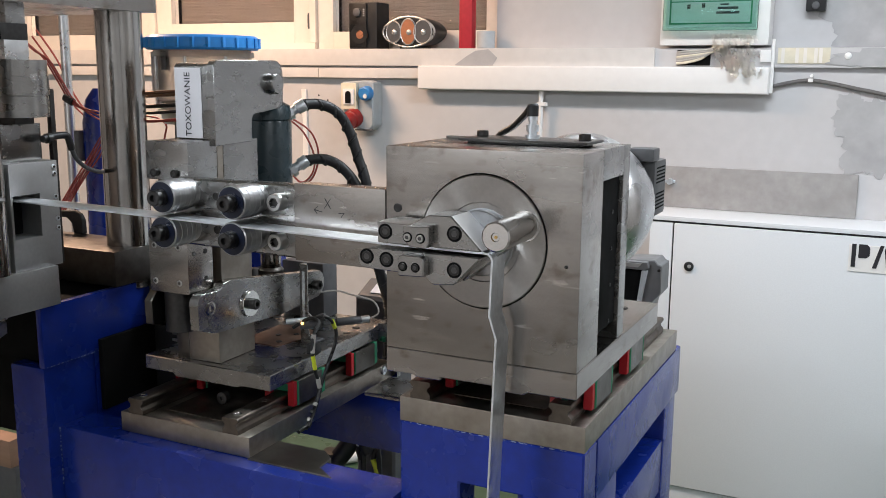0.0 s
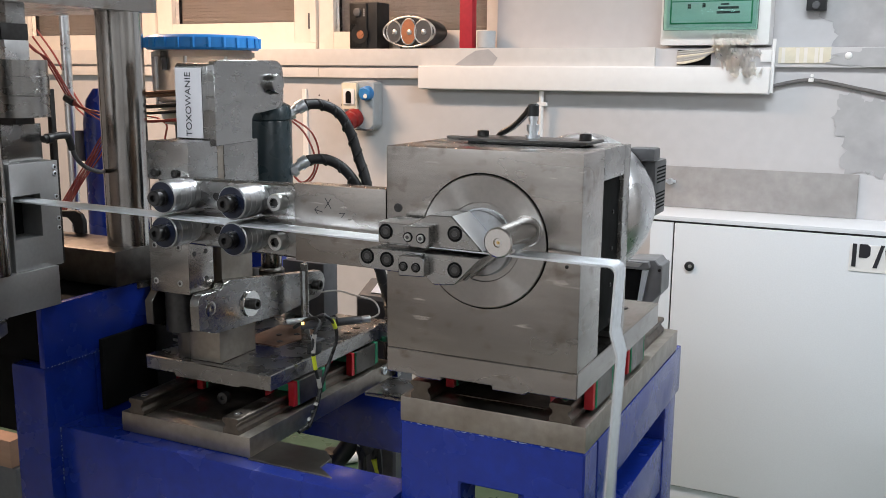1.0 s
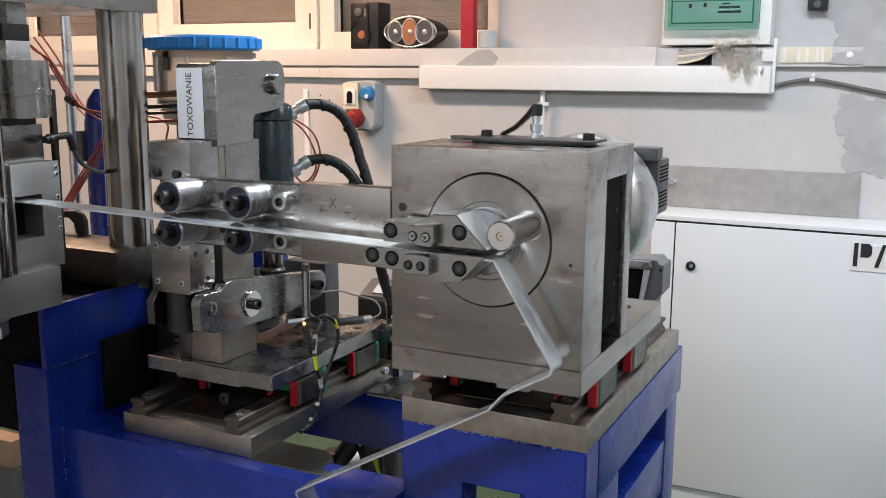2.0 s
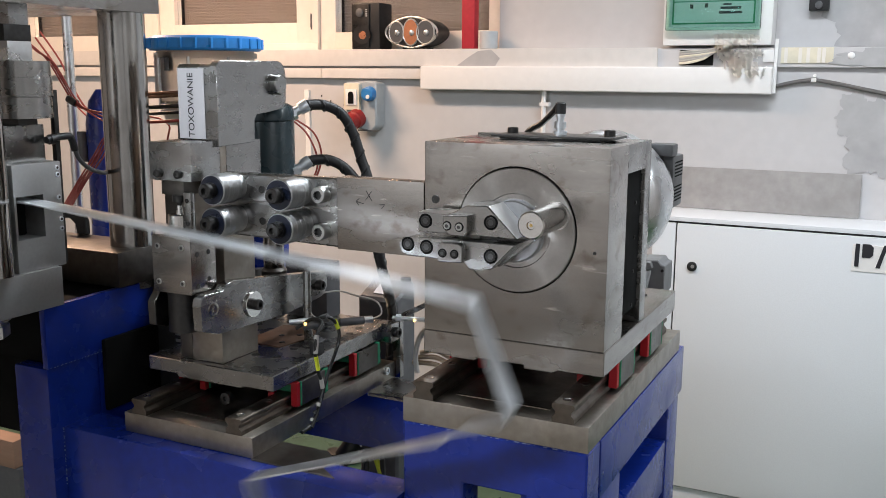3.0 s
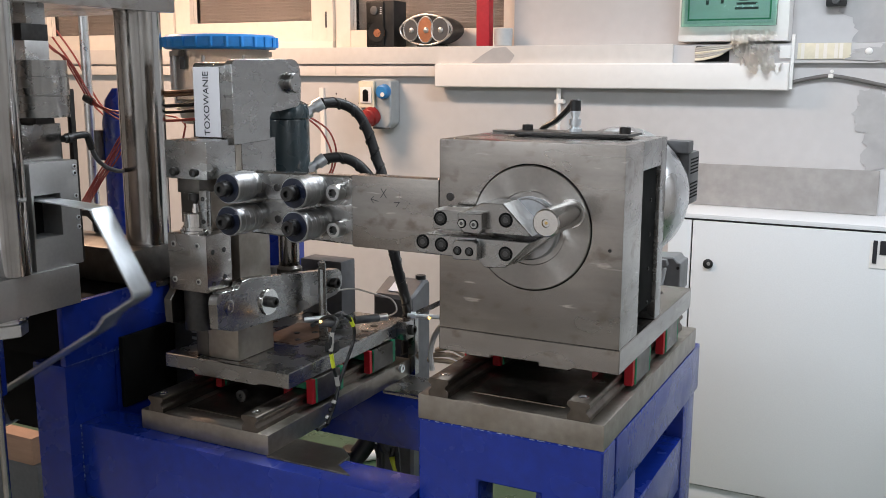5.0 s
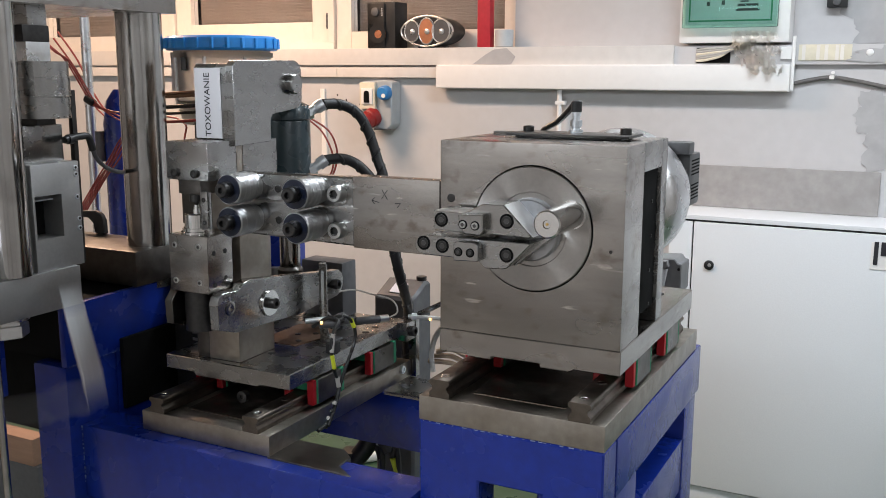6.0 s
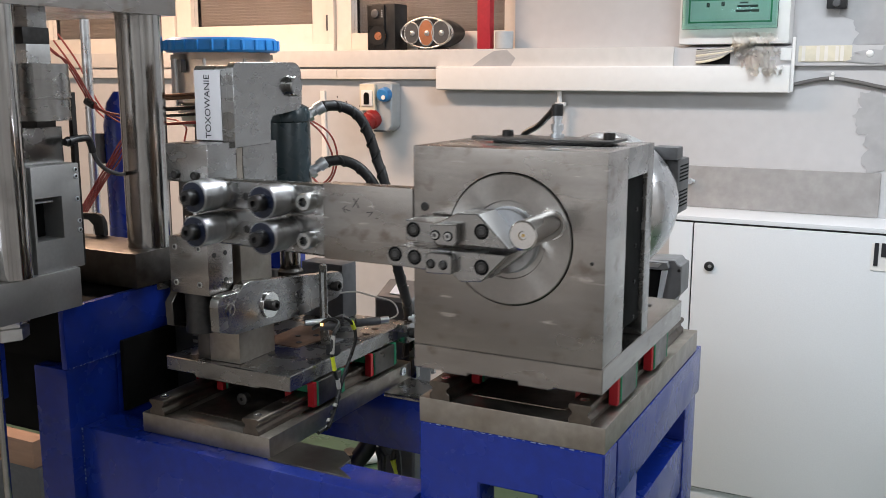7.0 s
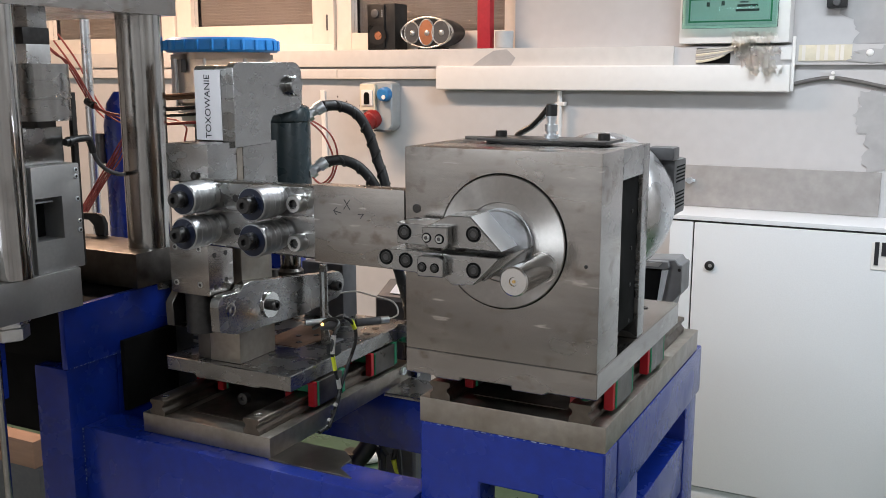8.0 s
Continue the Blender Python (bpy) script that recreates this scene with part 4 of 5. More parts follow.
part("rear_bolster", box(-1.85, -1.3665, 1.352, 1.488, 1.181, 1.2505, 0.003), DARK_STEEL, press)
part("nut", lathe((-1.405, 1.085, 1.179), (-1.405, 1.085, 0), [(0, 0.030), (0.012, 0.030), (0.014, 0.034), (0.034, 0.034), (0.036, 0.030)], 6), ALU, press)
part("nut_washer", lathe((-1.405, 1.085, 1.1785), (-1.405, 1.085, 0), [(0, 0.036), (0.005, 0.036), (0.006, 0.034)], 32), ALU, press)
part("tie_rod", rod((-1.41, 1.06, GROUND), (-1.41, 1.06, 1.145), 0.0065, n=14), CHROME, press)
part("blue_tube", box(-1.475, -1.425, 1.04, 1.09, 1.03, 1.14, 0.004), BLUE, press)
dieb = part("cutting_die", box(-1.62, -1.3715, 1.128, 1.232, 1.2505, 1.4395, 0.002), SATIN, press)
cutter(dieb, [box(-1.42, -1.36, 1.1325, 1.19, 1.308, 1.384, 0), box(-1.63, -1.36, 1.1325, 1.1785, 1.371, 1.381, 0)])
part("cavity", box(-1.424, -1.4195, 1.1326, 1.1899, 1.3082, 1.3705, 0), DEEP_BLACK, dieb)
bolts(dieb, [(-1.3715, 1.224, 1.428), (-1.3715, 1.224, 1.375), (-1.3715, 1.226, 1.335), (-1.3715, 1.226, 1.318), (-1.3715, 1.224, 1.416)], "+x", 0.0045, 0.002, ZINC, "screw")
ram = part("ram", join(lathe((-1.40, 1.19, 1.517), (-1.40, 1.19, 3), [(0, 0.045), (0.036, 0.045), (0.0365, 0.0435), (0.038, 0.0435), (0.0385, 0.047), (0.070, 0.047), (0.0705, 0.0455), (0.098, 0.0455)], 48)), STEEL_SIDE, press, "turned ram")
part("ram_nose", box(-1.425, -1.378, 1.155, 1.195, 1.5055, 1.5165, 0.001), BLACK_OXIDE, ram)
part("ram_block", box(-1.44, -1.385, 1.15, 1.20, 1.615, 1.648, 0.001), ALU, ram)
part("ram_rack", box(-1.44, -1.385, 1.145, 1.20, 1.648, 1.676, 0.001), BLACK_OXIDE, ram)
part("ram_post", box(-1.435, -1.395, 1.165, 1.205, 1.676, 1.71, 0.001), STEEL_SIDE, ram)
part("die_upper", box(-1.62, -1.395, 1.125, 1.222, 1.44, 1.505, 0.0015), STEEL_SIDE, press)
part("side_rack", box(-1.395, -1.385, 1.238, 1.248, 1.25, 1.565, 0.001), BLACK_OXIDE, press)
part("bush", rod((-1.455, 1.205, 1.2506), (-1.455, 1.205, 1.285), 0.012, n=20), STEEL_SIDE, press)
sw = part("fitting", pipe([(-1.372, 1.205, 1.478), (-1.375, 1.228, 1.481), (-1.378, 1.258, 1.482), (-1.379, 1.268, 1.477), (-1.380, 1.276, 1.455)], 0.0065, 12), BLACK_PLASTIC, press, "black elbow hose fitting")
part("collar", rod((-1.374, 1.214, 1.4785), (-1.374, 1.224, 1.4785), 0.009, n=20), BLACK_PLASTIC, sw)
part("tube", pipe([(-1.380, 1.276, 1.457), (-1.383, 1.288, 1.437), (-1.39, 1.318, 1.417), (-1.40, 1.36, 1.405), (-1.45, 1.42, 1.40)], 0.0042, 10), GREY_DARK, sw)

# rod, blue post and wires behind the press
solid("vertical_rod", rod((-2.055, 1.90, GROUND), (-2.055, 1.90, 1.80), 0.013, n=20), ALU, "slim bright vertical rod behind the press", "rod")
bp = thing("blue_gas_bottle", "blue painted upright tank behind the press", "tank")
part("body", lathe((-1.94, 1.90, GROUND), (-1.94, 1.90, 3), [(0, 0.042), (0.02, 0.048), (1.56, 0.048), (1.62, 0.038), (1.65, 0.018)], 32), BLUE, bp)
part("valve", rod((-1.98, 1.86, 1.36), (-1.98, 1.86, 1.44), 0.014, n=16), GREY_DARK, bp)
bundle = thing("wire_bundle", "bundle of thin red wires in front of the blue tank", "wire")
for k in range(5):
    e, f = 0.007 * k, 0.004 * math.sin(2.1 * k)
    part("wire", pipe([(-2.02 + e, 1.80, 1.225), (-1.985 + e, 1.80 + f, 1.266 + f), (-1.937 + e, 1.80, 1.322), (-1.884 + e, 1.80 + f, 1.382 - f), (-1.836 + e, 1.80, 1.437), (-1.78 + e, 1.81, 1.47)], 0.0021, 8), WIRE_RED, bundle)
for k in range(3):
    e = 0.008 * k
    part("wire", pipe([(-2.15 + e, 1.80, 1.706), (-2.08 + e, 1.80, 1.665 - e), (-2.02 + e, 1.80, 1.620), (-1.945 + e, 1.80, 1.522), (-1.90 + e, 1.80, 1.50), (-1.845 + e, 1.80, 1.475 + e), (-1.78, 1.81, 1.46)], 0.0021, 8), WIRE_RED, bundle)
part("clip", rod((-1.958, 1.80, 1.528), (-1.932, 1.80, 1.516), 0.010, n=14), BLACK_PLASTIC, bundle)
solid("black_bracket", slab([(-1.72, 1.280), (-1.715, 1.289), (-1.66, 1.297), (-1.60, 1.300), (-1.585, 1.294), (-1.577, 1.280), (-1.577, 1.2510), (-1.606, 1.2510), (-1.610, 1.272), (-1.625, 1.284), (-1.69, 1.283)], "y", 1.475, 1.487, 0.002), BLACK_PLASTIC, "bent black bracket on the press plate", "bracket")
# clear lubricant reservoir with a blue lid
res = thing("oil_reservoir", "clear plastic oil reservoir with a blue screw lid", "oil reservoir")
RX, RY = -1.455, 1.74
lid = part("lid", join(lathe((RX, RY, 1.644), (RX, RY, 3), [(0, 0.122), (0.005, 0.126), (0.026, 0.125), (0.031, 0.119), (0.033, 0.08)], 64),
                       *[box(RX + 0.125 * math.cos(radians(a)) - 0.004, RX + 0.125 * math.cos(radians(a)) + 0.004, RY + 0.125 * math.sin(radians(a)) - 0.004, RY + 0.125 * math.sin(radians(a)) + 0.004, 1.648, 1.670, 0.001) for a in range(0, 360, 15)]), BLUE_LID, res, "blue ribbed screw lid")
part("jar", lathe((RX, RY, 1.53), (RX, RY, 3), [(0, 0.001), (0, 0.104), (0.004, 0.108), (0.113, 0.108), (0.113, 0.105), (0.005, 0.105), (0.005, 0.001)], 48), MILKY, res, "clear plastic jar")
part("ring", lathe((RX, RY, 1.628), (RX, RY, 3), [(0, 0.109), (0, 0.114), (0.011, 0.114), (0.011, 0.109)], 48), MILKY, res)
for a in (200, 245, 290, 335):
    c, s = math.cos(radians(a)), math.sin(radians(a))
    part("stay", rod((RX + 0.112 * c, RY + 0.112 * s, 1.525), (RX + 0.112 * c, RY + 0.112 * s, 1.63), 0.004, n=12), ALU, res)
part("base", lathe((RX, RY, 1.48), (RX, RY, 3), [(0, 0.09), (0.022, 0.098), (0.024, 0.103), (0.034, 0.103), (0.036, 0.099), (0.044, 0.100), (0.049, 0.106)], 40), ALU, res)
part("stand", join(box(RX - 0.05, RX + 0.05, RY - 0.04, RY + 0.04, GROUND, 1.40, 0.004), box(RX - 0.04, RX + 0.10, RY - 0.06, RY + 0.1, 1.40, 1.48, 0.006)), GREY_DARK, res)

# ---------------------------------------------------------------- on the sill and the wall
spk = thing("loudspeaker", "black bookshelf loudspeaker with a copper cone", "loudspeaker")
part("cabinet", box(-2.340, -2.195, 3.815, 3.93, 1.7005, 1.905, 0.006), BLACK_PLASTIC, spk)
part("baffle", box(-2.335, -2.245, 3.807, 3.815, 1.706, 1.90, 0.004), BLACK_OXIDE, spk)
cone = part("cone", lathe((-2.280, 3.8065, 1.765), (-2.280, 5, 1.765), [(-0.004, 0.043), (-0.002, 0.040), (0.004, 0.036), (0.004, 0.010), (-0.001, 0.006)], 36), BLACK_PLASTIC, spk)
part("dust_cap", lathe((-2.277, 3.8065, 1.763), (-2.277, -5, 1.763), [(-0.006, 0.035), (0.001, 0.034), (0.0035, 0.025), (0.005, 0.006)], 28), ORANGE, cone, "copper-coloured cone")
part("knob", lathe((-2.292, 3.8065, 1.862), (-2.292, -5, 1.862), [(0, 0.019), (0.006, 0.019), (0.008, 0.015), (0.008, 0.004)], 28), GREY_DARK, spk)
for i in range(4):
    part("indicator", box(-2.262, -2.254, 3.8055, 3.807, 1.845 + 0.009 * i, 1.849 + 0.009 * i, 0), GREY_PLASTIC, spk)
ov = thing("centre_loudspeaker", "oval black loudspeaker with silver rings", "loudspeaker")
prof = [(-2.025 + 0.128 * math.cos(radians(a)), 1.772 + 0.066 * math.sin(radians(a)) * (1 - 0.10 * abs(math.cos(radians(a))))) for a in range(0, 360, 9)]
part("body", slab(prof, "y", 3.80, 3.93, 0.006), BLACK_PLASTIC, ov)
part("rim", join(*[pipe([(x, 3.800, z) for x, z in prof + prof[:1]], 0.005, 8, 2)]), SILVER, ov, "silver rim")
for x, rx, rz, mat in ((-2.098, 0.036, 0.046, GREY_DARK), (-2.025, 0.038, 0.056, ORANGE), (-1.953, 0.043, 0.050, GREY_DARK)):
    ring = [(x + rx * math.cos(radians(a)), 3.797, 1.772 + rz * math.sin(radians(a))) for a in range(0, 361, 20)]
    d = part("driver", slab([(p[0], p[2]) for p in ring[:-1]], "y", 3.794, 3.80, 0.002), mat, ov)
    part("ring", pipe(ring, 0.004, 8, 2), SILVER, d)
    part("dome", lathe((x + 0.004, 3.794, 1.770), (x + 0.004, -5, 1.770), [(0, 0.013), (0.004, 0.011), (0.007, 0.004)], 20), SILVER, d)
part("feet", box(-2.08, -1.97, 3.82, 3.91, 1.7003, 1.708, 0.001), RUBBER, ov)
solid("binder", box(-1.782, -1.722, 3.805, 3.85, 1.7005, 1.99, 0.004), material("dark_red_cloth", (0.42, 0.015, 0.03), 0, 0.55, 0.1, 60, 0.1), "dark red upright folder on the sill", "folder")
solid("cup", lathe((-1.672, 3.845, 1.7005), (-1.672, 3.845, 3), [(0, 0.036), (0.003, 0.039), (0.070, 0.040), (0.073, 0.038), (0.073, 0.034), (0.01, 0.032)], 32), GREY_PLASTIC, "pale grey round tin on the sill", "tin")

sock = thing("socket_box", "grey wall box with household, blue and red sockets", "socket box")
part("housing", slab([(-2.335, 1.40), (-2.335, 1.552), (-2.215, 1.560), (-2.175, 1.55), (-2.175, 1.36), (-2.20, 1.335), (-2.28, 1.345)], "y", 3.745, 3.828, 0.006), material("blue_grey_plastic", (0.36, 0.39, 0.41), 0, 0.45, 0.06, 60, 0.1, 0.3, (0.27, 0.29, 0.30), 9), sock)
part("face", box(-2.332, -2.252, 3.725, 3.7445, 1.43, 1.548, 0.005), CREAM, sock, "cream socket face")
part("cover", box(-2.32, -2.262, 3.719, 3.7245, 1.452, 1.522, 0.003), WHITE, sock)
part("opening", slab(arc(-2.291, 1.498, 0.014, 0, 180, 8) + [(-2.305, 1.458), (-2.277, 1.458)], "y", 3.7165, 3.7185, 0), DEEP_BLACK, sock)
bs = part("blue_socket", lathe((-2.205, 3.744, 1.503), (-2.20, 3.0, 1.47), [(0, 0.033), (0.03, 0.030), (0.034, 0.024)], 24), SOCKET_BLUE, sock, "blue socket with a lid")
part("lid_tab", lathe((-2.197, 3.709, 1.490), (-2.197, 0, 1.49), [(0, 0.010), (0.003, 0.009)], 16), WHITE, bs)
part("red_plug", lathe((-2.270, 3.745, 1.395), (-2.30, 3.45, 1.30), [(0, 0.044), (0.035, 0.042), (0.04, 0.036), (0.07, 0.034), (0.078, 0.026)], 28), material("dull_red_plastic", (0.24, 0.013, 0.013), 0, 0.4, 0.1, 60, 0.1), sock, "red industrial plug")
part("lower_lip", box(-2.27, -2.18, 3.742, 3.75, 1.335, 1.342, 0.001), GREY_DARK, sock)
solid("wall_bar", slab([(-2.612, 1.165), (-2.575, 1.165), (-2.582, 1.30), (-2.585, 1.515), (-2.612, 1.515), (-2.606, 1.33)], "y", 3.818, 3.8295, 0.002), WHITE, "white plastic bar on the wall", "wall bar")
solid("conduit", join(rod((-1.398, 3.80, 1.30), (-1.398, 3.80, 1.525), 0.010, n=16), box(-1.414, -1.372, 3.79, 3.815, 1.462, 1.478, 0.002)), WHITE, "white plastic conduit below the duct", "conduit")

db = thing("distribution_box", "white fuse box with a green see-through cover", "fuse box")
part("housing", box(-0.912, -0.502, 3.795, 3.899, 1.706, 2.06, 0.014), WHITE, db)
part("recess", box(-0.885, -0.553, 3.786, 3.7945, 1.775, 2.02, 0.003), PAPER, db, "pale inner panel")
part("cover", box(-0.895, -0.542, 3.760, 3.7845, 1.762, 2.03, 0.008), GREEN_BOX, db, "green see-through cover")
for x0, x1, z0, z1 in ((-0.872, -0.566, 1.786, 1.792), (-0.872, -0.866, 1.7925, 2.01), (-0.572, -0.566, 1.7925, 2.01), (-0.866, -0.572, 1.868, 1.872)):
    part("inner_rib", box(x0, x1, 3.7846, 3.7857, z0, z1, 0), GREEN, db)
for x, z, w, h in ((-0.80, 1.852, 0.012, 0.016), (-0.745, 1.855, 0.012, 0.016), (-0.668, 1.858, 0.03, 0.006), (-0.655, 1.845, 0.075, 0.009), (-0.655, 1.828, 0.085, 0.009), (-0.78, 1.895, 0.16, 0.012), (-0.63, 1.90, 0.10, 0.012)):
    part("print_bar", box(x - w / 2, x + w / 2, 3.7845, 3.7855, z - h / 2, z + h / 2, 0), INK, db)
part("opening", box(-0.842, -0.715, 3.805, 3.812, 1.632, 1.690, 0), DEEP_BLACK, db)
for k in range(6):
    z = 1.64 + 0.008 * k
    part("cable", pipe([(-0.842, 3.806, z), (-0.80, 3.797, z + 0.004), (-0.74 + 0.008 * k, 3.792, 1.662 + 0.006 * k), (-0.70 + 0.012 * k, 3.80, 1.706)], 0.0055, 8), WIRE_GREY if k % 3 else CREAM, db)
foil = bmesh.new()
rnd = random.Random(4)
NI, NJ = 26, 18
grid = [[foil.verts.new((-0.715 + 0.0068 * i + 0.006 * rnd.random() + 0.0022 * j, 3.752 + 0.010 * rnd.random() + 0.014 * math.sin(0.7 * i + 0.35 * j), 1.745 - 0.0085 * j + 0.007 * rnd.random() - 0.020 * abs(math.sin(0.5 * i)) * (j > 12))) for i in range(NI)] for j in range(NJ)]
for j in range(NJ - 1):
    for i in range(NI - 1):
        if j - 10 < 0.9 * i and i < 22 + 3 * math.sin(j) and (i * 7 + j * 13) % 23:
            foil.faces.new((grid[j][i], grid[j][i + 1], grid[j + 1][i + 1], grid[j + 1][i]))
foil.verts.ensure_lookup_table()
bmesh.ops.delete(foil, geom=[v for v in foil.verts if not v.link_faces], context="VERTS")
bmesh.ops.solidify(foil, geom=foil.faces[:], thickness=0.0006)
solid("torn_foil", foil, FILM, "crumpled clear plastic foil hanging from the fuse box", "plastic foil")
end = thing("duct_end_piece", "white plastic end strip beside the duct", "duct end")
part("strip", box(-0.49, -0.478, 3.80, 3.811, 1.53, 1.73, 0.002), WHITE, end)
part("flap", box(-0.53, -0.4905, 3.80, 3.8112, 1.645, 1.69, 0.002), WHITE, end)
beige = setting("wall_patch_beige", box(-0.468, -0.285, 3.8085, 3.8115, 1.64, 1.698, 0.001), CREAM)
for x in (-0.45, -0.40, -0.372, -0.335, -0.318):
    part("stripe", box(x - 0.006, x + 0.006, 3.8065, 3.8083, 1.642, 1.696, 0), FRAME_PAINT, beige)
for i, (cx, cz, rx, rz, y) in enumerate(((-0.17, 1.80, 0.15, 0.16, 3.8985), (-0.10, 1.72, 0.16, 0.05, 3.8985), (-0.19, 1.455, 0.075, 0.075, 3.8285), (-0.09, 1.36, 0.13, 0.14, 3.8285), (-0.12, 1.66, 0.15, 0.04, 3.8105))):
    low, high = (1.701, 2.9) if y > 3.89 else (1.628, 1.696) if y < 3.82 else (1.075, 1.62)
    bm = bmesh.new()
    rim = []
    for k in range(90):
        a = 2 * math.pi * k / 90
        r = 1 + 0.17 * math.sin(3 * a + i) + 0.10 * math.sin(7 * a + 2 * i) + 0.06 * math.sin(17 * a + i) + 0.04 * math.sin(29 * a)
        rim.append(bm.verts.new((cx + rx * r * math.cos(a), y - 0.0006 * i, min(max(cz + rz * r * math.sin(a), low), high))))
    middle = bm.verts.new((cx, y - 0.0006 * i, cz))
    for k in range(90):
        bm.faces.new((middle, rim[k], rim[(k + 1) % 90]))
    mesh = bpy.data.meshes.new("wall_patch_filler")
    bm.to_mesh(mesh)
    bm.free()
    mesh.materials.append(FILLER)
    tagged(new("wall_patch_filler", mesh), kind="structure")
wc = thing("wall_cable", "grey cable along the wall held by a white clip", "cable")
part("cable", pipe([(-0.49, 3.82, 1.553), (-0.42, 3.82, 1.570), (-0.347, 3.82, 1.579), (-0.26, 3.82, 1.566), (-0.16, 3.82, 1.545), (0.05, 3.82, 1.51), (0.5, 3.82, 1.48), (1.6, 3.82, 1.46)], 0.0075, 10), material("dark_grey_cable", (0.13, 0.12, 0.115), 0, 0.5, 0.1, 60, 0), wc)
part("clip", join(box(-0.356, -0.338, 3.806, 3.829, 1.572, 1.586, 0.004), rod((-0.345, 3.815, 1.596), (-0.345, 3.829, 1.596), 0.006, n=12)), WHITE, wc)
solid("wall_stud", lathe((-0.225, 3.812, 1.668), (-0.225, 0, 1.668), [(0, 0.014), (0.006, 0.012), (0.009, 0.006)], 16), WHITE, "white plug in the wall", "wall plug")
bell = thing("wall_switch", "black surface-mounted switch on the wall", "switch")
part("body", box(-0.388, -0.318, 3.862, 3.899, 1.832, 1.95, 0.006), BLACK_PLASTIC, bell)
part("knob", lathe((-0.353, 3.862, 1.852), (-0.353, 0, 1.852), [(0, 0.014), (0.008, 0.013), (0.009, 0.006)], 20), GREY_DARK, bell)
for x, z in ((-2.47, 1.465), (-2.395, 1.445), (-2.52, 1.487)):
    setting("wall_patch_hole", lathe((x, 3.8299, z), (x, 0, z), [(0, 0.0045), (0.0006, 0.004)], 10), DEEP_BLACK)

setting("sill_patch_stain", slab([(-1.80, 1.628), (-1.62, 1.628), (-1.60, 1.66), (-1.64, 1.696), (-1.70, 1.69), (-1.745, 1.665)], "y", 3.7982, 3.8002, 0), FILLER)

# ---------------------------------------------------------------- cables and small fittings round the slides
sc = thing("sensor_cable", "black and grey sensor cables with yellow tape beside the slide", "cable")
part("cable", pipe([(-1.02, 1.45, 1.12), (-0.985, 1.452, 1.142), (-0.962, 1.45, 1.138), (-0.956, 1.424, 1.122), (-0.955, 1.416, 1.09), (-0.955, 1.425, 1.05), (-0.954, 1.436, 1.012), (-0.952, 1.40, 0.962), (-0.95, 1.36, 0.955)], 0.0035, 10), WIRE_BLACK, sc)
part("cable", pipe([(-0.985, 1.46, 1.14), (-0.96, 1.475, 1.142), (-0.953, 1.492, 1.118), (-0.952, 1.49, 1.09), (-0.953, 1.466, 1.055), (-0.953, 1.438, 1.015), (-0.951, 1.42, 0.985), (-0.945, 1.385, 0.957)], 0.0033, 10), WIRE_BLACK, sc)
part("sleeve", rod((-0.9555, 1.4225, 1.122), (-0.9545, 1.416, 1.088), 0.0043, n=14), WIRE_GREY, sc, "pale grey sleeve")
part("sleeve", rod((-0.9545, 1.432, 1.035), (-0.954, 1.436, 1.016), 0.0043, n=14), WIRE_GREY, sc, "pale grey sleeve")
part("tape", rod((-0.9545, 1.4165, 1.083), (-0.9545, 1.423, 1.055), 0.0039, n=14), YELLOW, sc, "yellow-green tape")
part("tape", rod((-0.956, 1.485, 1.135), (-0.953, 1.4915, 1.118), 0.0041, n=14), YELLOW, sc, "yellow-green tape")
for k in range(5):
    c = Vector((-0.953, 1.43, 1.0)).lerp(Vector((-0.951, 1.385, 0.955)), k / 4)
    part("tie", rod(c - Vector((0, 0.002, 0.0025)), c + Vector((0, 0.002, 0.0025)), 0.0044, n=12), WIRE_GREY if k % 2 else BLACK_PLASTIC, sc)
vb = thing("valve_cluster", "grey and black pneumatic valves on the slide", "valve", at=(0.026, 0.020, 0.0))
part("body", box(-1.022, -1.002, 1.436, 1.458, 1.0695, 1.090, 0.003), BLACK_PLASTIC, vb)
part("manifold", rod((-1.03, 1.43, 1.128), (-1.00, 1.455, 1.128), 0.009, n=14), GREY_DARK, vb)
part("fitting", rod((-1.052, 1.415, 1.135), (-1.02, 1.44, 1.137), 0.0050, n=12), ZINC, vb, "zinc fitting")
part("indicator", rod((-1.022, 1.425, 1.133), (-1.020, 1.422, 1.133), 0.0028, n=10), AMBER_LED, vb, "glowing amber indicator")
part("elbow", pipe([(-1.01, 1.45, 1.118), (-1.005, 1.452, 1.135), (-0.99, 1.456, 1.142)], 0.0085, 10), GREY_DARK, vb)
cylp = thing("pneumatic_cylinder", "small grey pneumatic cylinder with a looped tube", "pneumatic cylinder")
part("body", rod((-1.035, 1.624, 1.088), (-1.00, 1.665, 1.088), 0.0085, n=24, edge=0.002), GREY_DARK, cylp)
part("end", rod((-1.00, 1.665, 1.088), (-0.988, 1.679, 1.088), 0.008, n=20), ALU, cylp)
part("tube", pipe([(-0.99, 1.677, 1.088), (-0.972, 1.69, 1.10), (-0.985, 1.69, 1.125), (-1.03, 1.68, 1.135), (-1.06, 1.66, 1.145), (-1.09, 1.62, 1.14), (-1.085, 1.59, 1.115), (-1.06, 1.60, 1.09)], 0.0018, 8), WIRE_GREY, cylp)
sm = thing("servo_drive", "grey servo drive with a white plate behind the slide", "servo motor")
part("body", slab([(1.83, GROUND), (1.92, GROUND), (1.92, 1.118), (1.895, 1.122), (1.83, 1.092)], "x", -1.115, -1.012, 0.006), GREY_DARK, sm)
